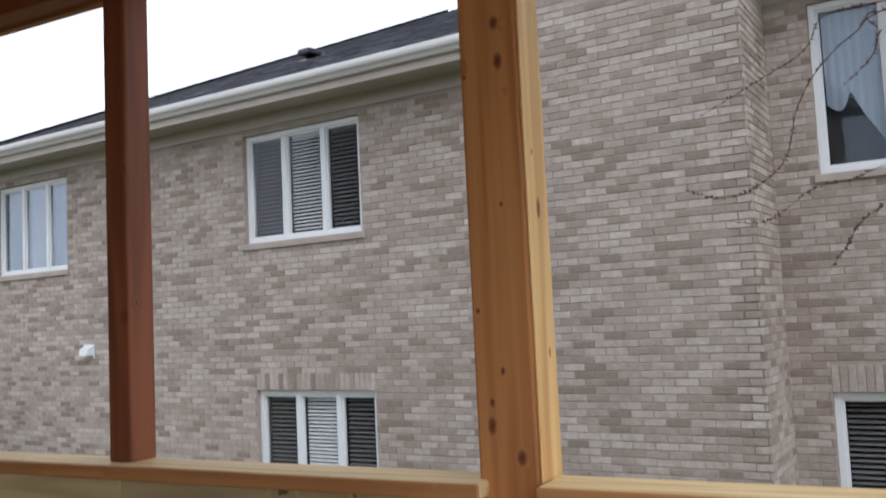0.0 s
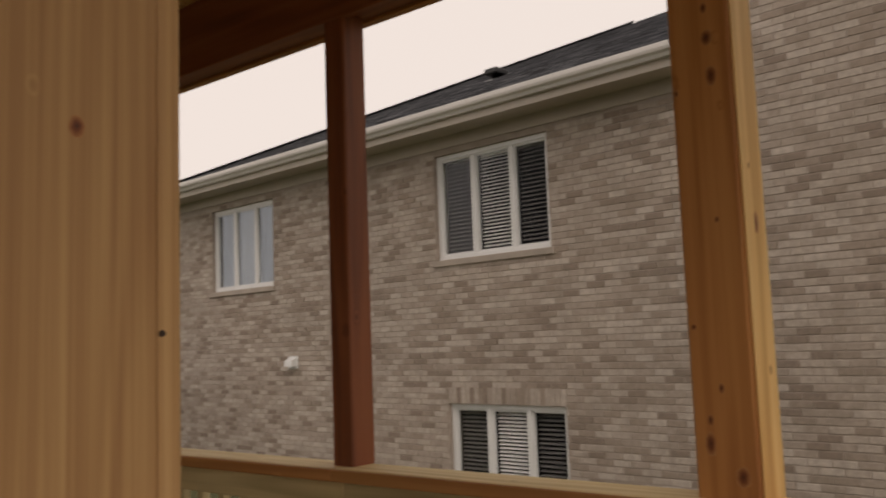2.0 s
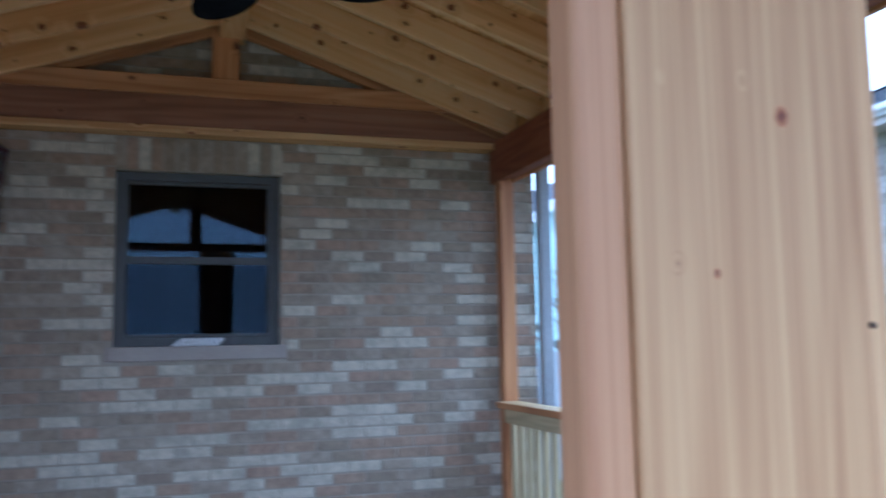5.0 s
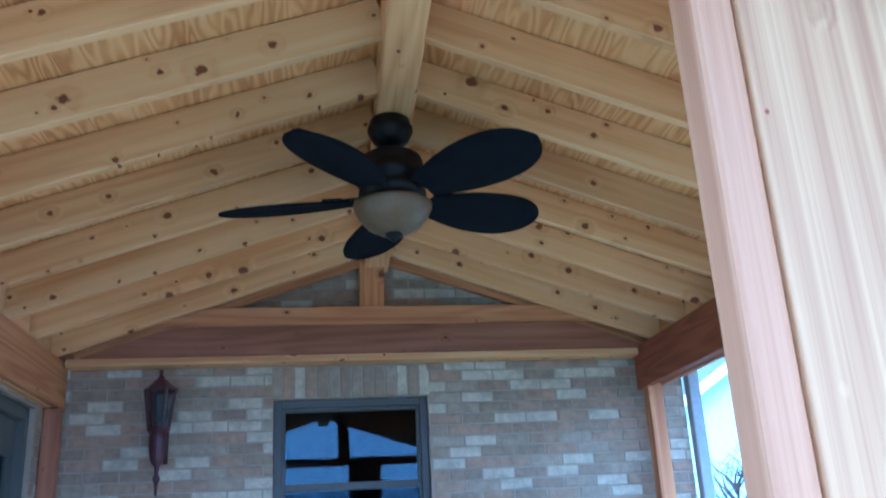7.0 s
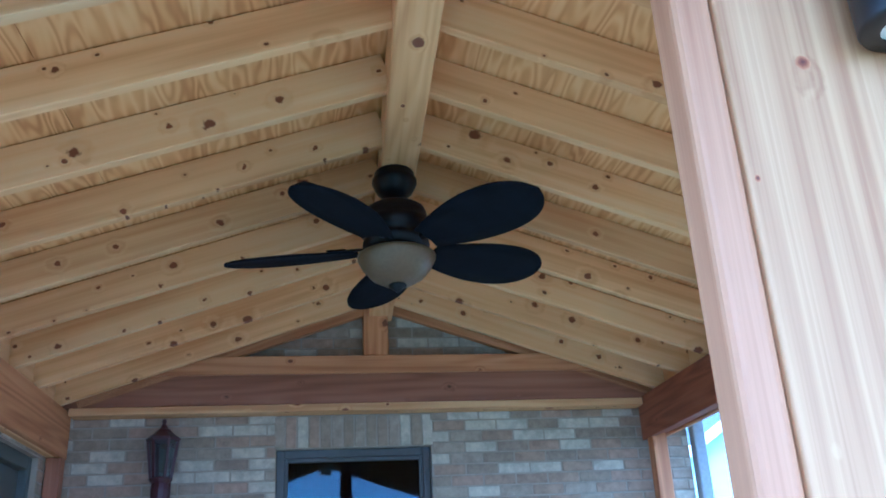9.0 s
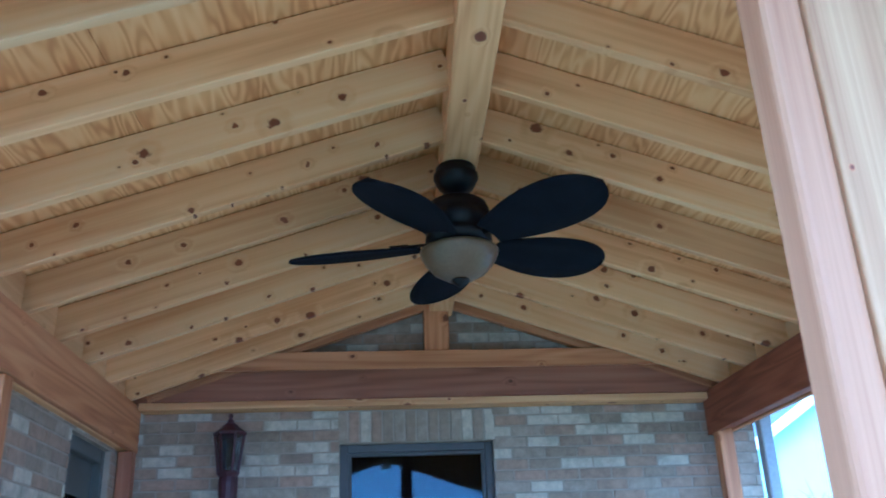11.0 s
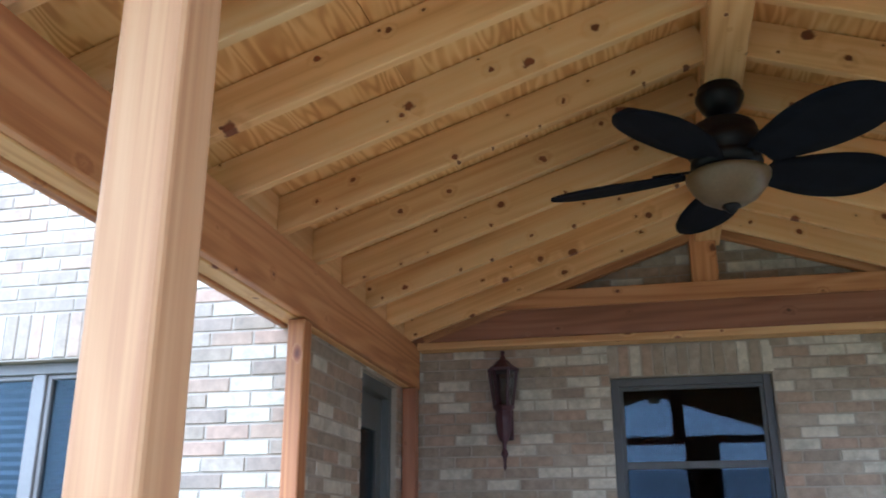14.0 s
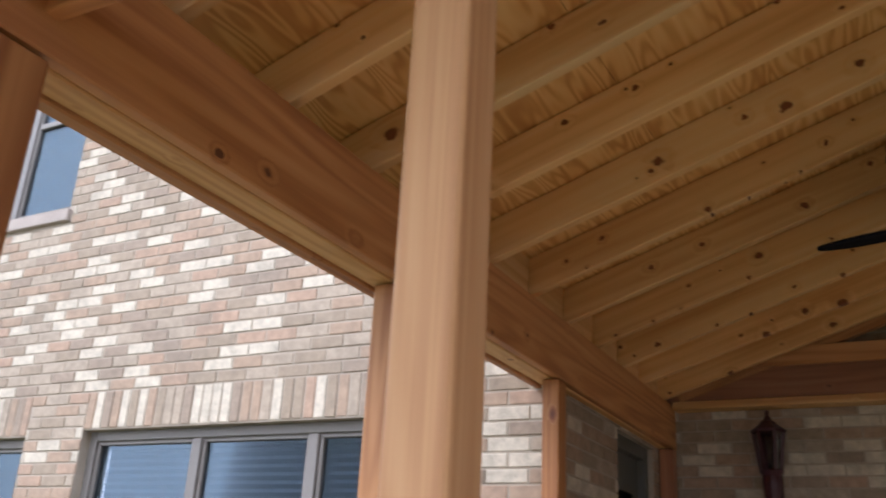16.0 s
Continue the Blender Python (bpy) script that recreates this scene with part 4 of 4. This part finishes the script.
# return of the bay and the recessed wall
M_RET = frame_axes(M_NEXT @ Vector((2.41, 0, 0)), E_AX, S_AX)
wall_r = solid("wall_return", wall_mesh(0.0, 0.96, NG, 6.4, [], 0.22), M_MORTAR_NEXT, "short brick return of the bay", "wall", kind="structure", m=M_RET)
cells_r = brick_cells(-0.007, 0.95, NG + 0.02, 6.3, [], 13)
M_REC = frame_axes(M_NEXT @ Vector((2.41, 0.95, 0)), -S_AX, E_AX)
A4, A5 = (0.38, 1.02, 2.42, 3.97), (0.34, 1.30, -0.75, 0.51)
wall_q = solid("wall_recess", wall_mesh(0.0, 5.5, NG, 4.4, [A4, A5], 0.22), M_MORTAR_NEXT, "recessed brick wall of the next house", "wall", kind="structure", m=M_REC)
cells_q = brick_cells(0.0, 5.5, NG + 0.02, 4.02, [A4, (A5[0], A5[1], A5[2], 0.75)], 14) + soldier_cells(A5[0], A5[1], 0.51, 0.75)
B, G = M_BLIND, M_BLIND_GREY
NXT = "white vinyl three-light window with blinds"
t3 = lambda a: (a[0] + (a[1] - a[0]) * 0.34, a[0] + (a[1] - a[0]) * 0.68)
window_unit("window_5", M_NEXT, *A1, t3(A1), M_WHITE, M_GLASS_SCREEN, 0.05, "upper " + NXT, (G, B, G), sill=(0.05, 0.075), fw=0.055)
window_unit("window_6", M_NEXT, *A2, t3(A2), M_WHITE, M_GLASS_SCREEN, 0.05, "lower " + NXT, (G, B, G), sill=(0.05, 0.075), fw=0.055)
window_unit("window_7", M_NEXT, *A3, t3(A3), M_WHITE, M_GLASS_CLEAR, 0.05, "white three-light window with pale curtains", (M_CURTAIN, B, M_CURTAIN), sill=(0.05, 0.075), fw=0.055, backing=M_CURTAIN, step=0.03)
window_unit("window_8", M_REC, *A4, (), M_WHITE, M_GLASS_SKY, 0.05, "white upper window with a swagged curtain", sill=(0.04, 0.075), fw=0.06)
window_unit("window_9", M_REC, *A5, (), M_WHITE, M_GLASS_SCREEN, 0.05, "white lower window with dark blinds", (G,), fw=0.06)

# swagged curtain behind the recessed window
bm = bmesh.new()
rows = []
u0, u1, zt = A4[0] + 0.09, A4[1] - 0.09, A4[3] - 0.09
for i in range(25):
    f = i / 24
    drop = (A4[3] - A4[2] - 0.18) * ((0.60 + 0.05 * math.sin(math.pi * f / 0.44) - 0.08 * max(0.0, f - 0.30) / 0.14) if f < 0.44 else 0.52 + 0.37 * ((f - 0.44) / 0.56) ** 0.8)
    rows.append([bm.verts.new((u0 + f * (u1 - u0), 0.150 + 0.010 * math.sin(40 * f), zt - drop * j / 6)) for j in range(7)])
for p, q in zip(rows, rows[1:]):
    for j in range(6):
        bm.faces.new((p[j], p[j + 1], q[j + 1], q[j]))
solid("curtain", bm, M_CURTAIN, "pale swagged curtain hanging behind the window", "curtain", m=M_REC, smooth=True)

# eaves: frieze, soffit, fascia, gutter
eave = thing("eave", "beige soffit, frieze and pale gutter along the roof edge", "eave", kind="structure", m=M_NEXT)
part("frieze", box((-9.50, -0.022, FRZ), (0.25, -0.001, 3.76), 0.003), M_TRIM, eave)
part("soffit", box((-9.85, -0.42, 3.735), (0.25, -0.022, 3.75)), M_TRIM, eave)
part("fascia", box((-9.85, -0.45, 3.70), (0.25, -0.42, 3.90), 0.003), M_TRIM, eave)
gp = [(0.0, 0.0), (-0.055, 0.0), (-0.075, 0.03), (-0.105, 0.05), (-0.115, 0.075), (-0.115, 0.115), (-0.108, 0.121), (-0.105, 0.115), (-0.105, 0.078), (-0.068, 0.035), (-0.052, 0.008), (0.0, 0.008)]


def gutter_mesh(x0, x1, y, z):
    bm = bmesh.new()
    ends = [[bm.verts.new((x, y + a, z + b)) for a, b in gp] for x in (x0, x1)]
    n = len(gp)
    for k in range(n):
        bm.faces.new((ends[0][k], ends[0][(k + 1) % n], ends[1][(k + 1) % n], ends[1][k]))
    bm.faces.new(ends[0])
    bm.faces.new(ends[1][::-1])
    bmesh.ops.recalc_face_normals(bm, faces=bm.faces)
    return bm


part("gutter", gutter_mesh(-9.87, 0.25, -0.452, 3.785), M_GUTTER, eave)
dsp = thing("downspout", "white downspout at the far corner of the next house", "downspout", m=M_NEXT)
part("elbow", box((-9.44, -0.47, 3.66), (-9.36, -0.03, 3.73), 0.02, 2), M_WHITE, dsp)
part("pipe", box((-9.44, -0.11, 2.25), (-9.36, -0.035, 3.70), 0.015, 2), M_WHITE, dsp)
part("outlet", box((-9.56, -0.11, 2.17), (-9.37, -0.035, 2.26), 0.02, 2), M_WHITE, dsp)
eq = thing("eave", "pale eave and gutter over the recessed wall", "eave", kind="structure", m=M_REC)
part("frieze", box((0.0, -0.022, 4.03), (5.5, -0.001, 4.24), 0.003), M_TRIM, eq)
part("soffit", box((0.002, -0.40, 4.22), (5.6, -0.022, 4.235)), M_TRIM, eq)
part("fascia", box((0.002, -0.43, 4.19), (5.6, -0.40, 4.40), 0.003), M_TRIM, eq)
part("gutter", gutter_mesh(0.004, 5.6, -0.432, 4.27), M_GUTTER, eq)
part("roof_edge", box((0.0, -0.46, 4.40), (5.6, 3.0, 4.44)), M_SHINGLE, eq)

# hipped roof with laid shingles
RM, RZ = 0.46, 3.90
roof_n = thing("roof_neighbour", "dark asphalt shingle hip roof of the next house", "roof", kind="structure", m=M_NEXT)
bm = bmesh.new()
E0, S0 = -0.46, -9.85
top = 6.6
vs = [bm.verts.new(p) for p in ((S0, E0, RZ), (0.25, E0, RZ), (0.25, E0 + top, RZ + RM * top), (S0 + top, E0 + top, RZ + RM * top), (S0, E0 + 2 * top, RZ))]
bm.faces.new(vs[:4])
bm.faces.new((vs[0], vs[3], vs[4]))
part("roof_deck", bm, M_SHINGLE, roof_n)
verts, faces = [], []
rnd = random.Random(21)
nrm = math.sqrt(1 + RM * RM)
row, d = 0, 0.0
while d < 6.5:
    u = S0 + d / 1.0 - (0.11 if row % 2 else 0.0)
    while u < 0.25:
        w = rnd.choice((0.16, 0.22, 0.31))
        a, b = max(u, S0 + d + 0.02), min(u + w - 0.006, 0.25)
        if b - a > 0.03:
            k = len(verts)
            h = rnd.uniform(0.006, 0.014)
            e0, e1 = E0 + d, E0 + d + 0.15
            verts += [(a, e0, RZ + RM * d + 0.002), (b, e0, RZ + RM * d + 0.002), (b, e0, RZ + RM * d + h + 0.004), (a, e0, RZ + RM * d + h + 0.004), (b, e1, RZ + RM * (d + 0.15) + 0.004), (a, e1, RZ + RM * (d + 0.15) + 0.004)]
            faces += [(k, k + 1, k + 2, k + 3), (k + 3, k + 2, k + 4, k + 5)]
        u += w
    d += 0.13
    row += 1
me = bpy.data.meshes.new("shingles")
me.from_pydata(verts, [], faces)
me.materials.append(M_SHINGLE)
sh = new("shingles", me)
sh.parent = roof_n
tagged(sh, kind="stuff")
hip_v = (Vector((1, 1, RM))).normalized()
for k in range(30):
    a = Vector((S0, E0, RZ)) + hip_v * (0.05 + 0.3 * k)
    board("hip_shingle", a + Vector((0, 0, 0.006)), a + hip_v * 0.32 + Vector((0, 0, 0.010)), 0.26, 0.012, M_SHINGLE, roof_n, 0.0)
rv = thing("roof_vent", "small black roof vent among the shingles", "roof vent", m=M_NEXT @ Matrix.Translation((-3.93, 2.11, RZ + RM * 2.57)))
part("flange", box((-0.16, -0.16, 0.0), (0.16, 0.16, 0.012), 0.003), M_BLACK, rv, m=Matrix.Rotation(math.atan(RM), 4, "X"))
part("hood", box((-0.12, -0.17, 0.03), (0.12, 0.10, 0.12), 0.02, 2), M_BLACK, rv)

# dryer vent on the wall
dv = thing("wall_vent", "small white vent hood on the brick wall", "vent", m=M_NEXT @ Matrix.Translation((-6.09, 0, 1.10)))
part("flange", box((-0.11, -0.022, -0.085), (0.11, -0.009, 0.09), 0.004), M_WHITE, dv)
bm = bmesh.new()
vs = [bm.verts.new(p) for p in ((-0.085, -0.02, 0.07), (0.085, -0.02, 0.07), (0.085, -0.02, -0.05), (-0.085, -0.02, -0.05), (-0.085, -0.10, 0.03), (0.085, -0.10, 0.03), (0.085, -0.11, -0.05), (-0.085, -0.11, -0.05))]
for f in ((0, 1, 5, 4), (4, 5, 6, 7), (0, 4, 7, 3), (1, 2, 6, 5), (3, 7, 6, 2)):
    bm.faces.new([vs[i] for i in f])
bmesh.ops.recalc_face_normals(bm, faces=bm.faces)
part("hood", bm, M_WHITE, dv)

# low side wing at the far corner of the next house
wall_l = solid("wall_side_wing", wall_mesh(-12.2, -9.374, NG, 1.945, [], 0.22), M_MORTAR_NEXT, "low brick side wing of the next house", "wall", kind="structure", m=M_NEXT)
cells_l = brick_cells(-12.2, -9.374, NG + 0.02, 1.94, [], 15)
lr = thing("porch_roof", "low white-trimmed side roof at the far corner", "roof", m=M_NEXT)
part("fascia", box((-12.3, -0.30, 1.95), (-9.38, -0.26, 2.12), 0.004), M_WHITE, lr)
part("roof_slab", box((-12.3, -0.34, 2.12), (-9.38, 1.5, 2.16)), M_SHINGLE, lr)
part("soffit", box((-12.3, -0.26, 1.95), (-9.38, 1.0, 1.97)), M_TRIM, lr)

# far house with teal siding
fh = thing("house", "distant house with pale teal siding and a white gable edge", "house", m=pose(13.5, 25.0, 0))
bm = bmesh.new()
vs = [bm.verts.new(p) for p in ((-4, 0, -1.2), (4, 0, -1.2), (4, 0, 4.4), (0, 0, 7.0), (-4, 0, 4.4), (-4, 7, -1.2), (4, 7, -1.2), (4, 7, 4.4), (0, 7, 7.0), (-4, 7, 4.4))]
for f in ((0, 1, 2, 3, 4), (5, 9, 8, 7, 6), (0, 4, 9, 5), (1, 6, 7, 2)):
    bm.faces.new([vs[i] for i in f])
part("wall", bm, M_SIDING, fh)
for s in (-1, 1):
    board("roof", (0, 3.5, 7.1), (s * 4.6, 3.5, 4.11), 7.8, 0.10, M_SHINGLE, fh, 0.0)
    board("bargeboard", (0, -0.42, 7.02), (s * 4.6, -0.42, 4.03), 0.04, 0.28, M_WHITE, fh, 0.0)

# ---- yard: fence and bare trees behind the porch ----
fence = thing("fence", "grey board fence at the back of the yard", "fence", m=pose(2.3, 13.0, 0))
for k in range(60):
    part("slat", box((0.145 * k, 0, GROUND), (0.145 * k + 0.135, 0.02, 1.12 + 0.012 * ((k * 7) % 3)), 0.0), M_FENCE, fence)
for z in (-0.4, 0.7):
    part("rail", box((0, 0.02, z), (8.7, 0.06, z + 0.09)), M_FENCE, fence)


def limb(bm, pts, r0, r1, sides=6):
    """A tapering limb through the points."""
    rings = []
    for i, p in enumerate(pts):
        p = Vector(p)
        q = Vector(pts[min(i + 1, len(pts) - 1)]) - Vector(pts[max(i - 1, 0)])
        q.normalize()
        a = q.cross(Vector((0.3, 0.2, 1))).normalized()
        b = q.cross(a)
        r = r0 + (r1 - r0) * i / (len(pts) - 1)
        rings.append([bm.verts.new(p + r * (math.cos(2 * math.pi * k / sides) * a + math.sin(2 * math.pi * k / sides) * b)) for k in range(sides)])
    for p, q in zip(rings, rings[1:]):
        for k in range(sides):
            bm.faces.new((p[k], p[(k + 1) % sides], q[(k + 1) % sides], q[k]))


def smooth_line(ctrl, per=8):
    """A Catmull-Rom line through control points."""
    c = [Vector(p) for p in ctrl]
    c = [2 * c[0] - c[1], *c, 2 * c[-1] - c[-2]]
    out = []
    for a, b, d, e in zip(c, c[1:], c[2:], c[3:]):
        for k in range(per):
            t = k / per
            out.append(0.5 * (2 * b + (d - a) * t + (2 * a - 5 * b + 4 * d - e) * t * t + (3 * b - a - 3 * d + e) * t ** 3))
    return out + [c[-2]]


def bare_tree(x, y, h, seed):
    rnd = random.Random(seed)
    t = thing("tree", "bare winter tree behind the yard fence", "tree", "bare trees", m=pose(x, y, GROUND))
    bm = bmesh.new()
    limb(bm, smooth_line([(0, 0, 0), (0.1, 0, h * 0.3), (0, 0.1, h * 0.62), (0.15, 0, h)]), 0.16, 0.02, 7)
    part("trunk", bm, M_BARK, t)
    bm = bmesh.new()
    for k in range(46):
        z = h * rnd.uniform(0.28, 0.95)
        a, n = rnd.uniform(0, 6.28), (h - z) * rnd.uniform(0.35, 0.6) + 0.4
        d = Vector((math.cos(a), math.sin(a), rnd.uniform(0.4, 1.1))).normalized()
        p0 = Vector((0.05, 0, z))
        p1, p2 = p0 + d * n * 0.5 + Vector((0, 0, 0.1)), p0 + d * n + Vector((rnd.uniform(-.2, .2), rnd.uniform(-.2, .2), 0.25))
        limb(bm, smooth_line([p0, p1, p2], 4), 0.035, 0.006, 4)
        for j in range(7):
            f = rnd.uniform(0.3, 1.0)
            q = p0.lerp(p2, f)
            e = Vector((rnd.uniform(-1, 1), rnd.uniform(-1, 1), rnd.uniform(0.1, 1))).normalized() * rnd.uniform(0.25, 0.7)
            limb(bm, [q, q + e * 0.5 + Vector((0, 0, 0.04)), q + e], 0.009, 0.002, 3)
    part("crown", bm, M_BARK, t)


bare_tree(8.2, 17.5, 3.3, 31)
bare_tree(10.5, 20.0, 3.6, 32)
bare_tree(7.0, 18.5, 3.0, 33)

# ornamental tree whose twigs hang in front of the recessed window
tw = thing("tree", "bare weeping ornamental tree with budded twigs", "tree")
TW = 5.0
bm = bmesh.new()
limb(bm, smooth_line([(TW, -1.7, GROUND - 0.05), (TW + 0.05, -1.65, 0.6), (TW - 0.03, -1.55, 1.9), (TW, -1.35, 2.95)]), 0.07, 0.03, 8)
part("trunk", bm, M_BARK, tw)


def twig(ctrl, r0):
    """One drooping twig with small buds along it."""
    rnd = random.Random(int(ctrl[0][1] * 1000) + len(ctrl))
    line = smooth_line(ctrl, 9)
    bm = bmesh.new()
    limb(bm, line, r0 * 0.62, 0.0011, 5)
    for i in range(4, len(line) - 1):
        for _ in range(2):
            if rnd.random() < 0.6:
                p = line[i].lerp(line[i + 1], rnd.random())
                d = Vector((rnd.uniform(-1, 1), rnd.uniform(-1, 1), rnd.uniform(-0.6, 1))).normalized()
                limb(bm, [p, p + d * 0.009, p + d * 0.018], 0.0052, 0.0022, 5)
    part("limb", bm, M_TWIG, tw)


twig([(5.0, -1.40, 2.90), (5.00, 0.02, 2.80), (4.97, 0.30, 2.67), (4.94, 0.47, 2.52), (4.91, 0.59, 2.32), (4.88, 0.66, 2.06), (4.85, 0.81, 1.92), (4.82, 0.98, 1.87), (4.79, 1.17, 1.93)], 0.0065)
twig([(5.0, -1.40, 2.90), (5.00, 0.02, 2.83), (4.97, 0.29, 2.81), (4.94, 0.45, 2.77), (4.91, 0.54, 2.61), (4.88, 0.80, 2.47), (4.85, 1.08, 2.33)], 0.0065)
twig([(5.0, -1.45, 2.30), (5.00, 0.04, 2.02), (4.97, 0.36, 1.92), (4.94, 0.54, 1.89), (4.91, 0.78, 1.74), (4.88, 0.97, 1.75)], 0.0035)
twig([(5.0, -1.45, 2.30), (5.00, 0.05, 1.85), (4.97, 0.25, 1.76), (4.94, 0.35, 1.68), (4.91, 0.41, 1.58), (4.88, 0.50, 1.46)], 0.0035)
twig([(5.0, -1.45, 2.30), (5.00, 0.09, 2.76), (4.97, 0.18, 2.65), (4.94, 0.23, 2.52), (4.91, 0.38, 2.38)], 0.0035)
# ---- brickwork, laid last ----
lay_bricks(wall_b, cells_b, M_BRICK_HOUSE, (0.6, 1.9), proud=0.0055)
lay_bricks(wall_s, cells_s, M_BRICK_HOUSE, (4.3, 1.9), 250, proud=0.0055)
lay_bricks(wall_w, cells_w, M_BRICK_HOUSE, (-1.4, 2.6), proud=0.0055)
lay_bricks(wall_n, cells_n, M_BRICK_NEXT, (-2.2, 1.6), proud=0.006)
lay_bricks(wall_y, cells_y, M_BRICK_NEXT, (1.4, 2.0), proud=0.006)
lay_bricks(wall_r, cells_r, M_BRICK_NEXT, (0.4, 2.0), 150, proud=0.006)
lay_bricks(wall_q, cells_q, M_BRICK_NEXT, (0.4, 2.0), 150, proud=0.006)
lay_bricks(wall_l, cells_l, M_BRICK_NEXT, (-9.6, 1.5), 60, proud=0.006)
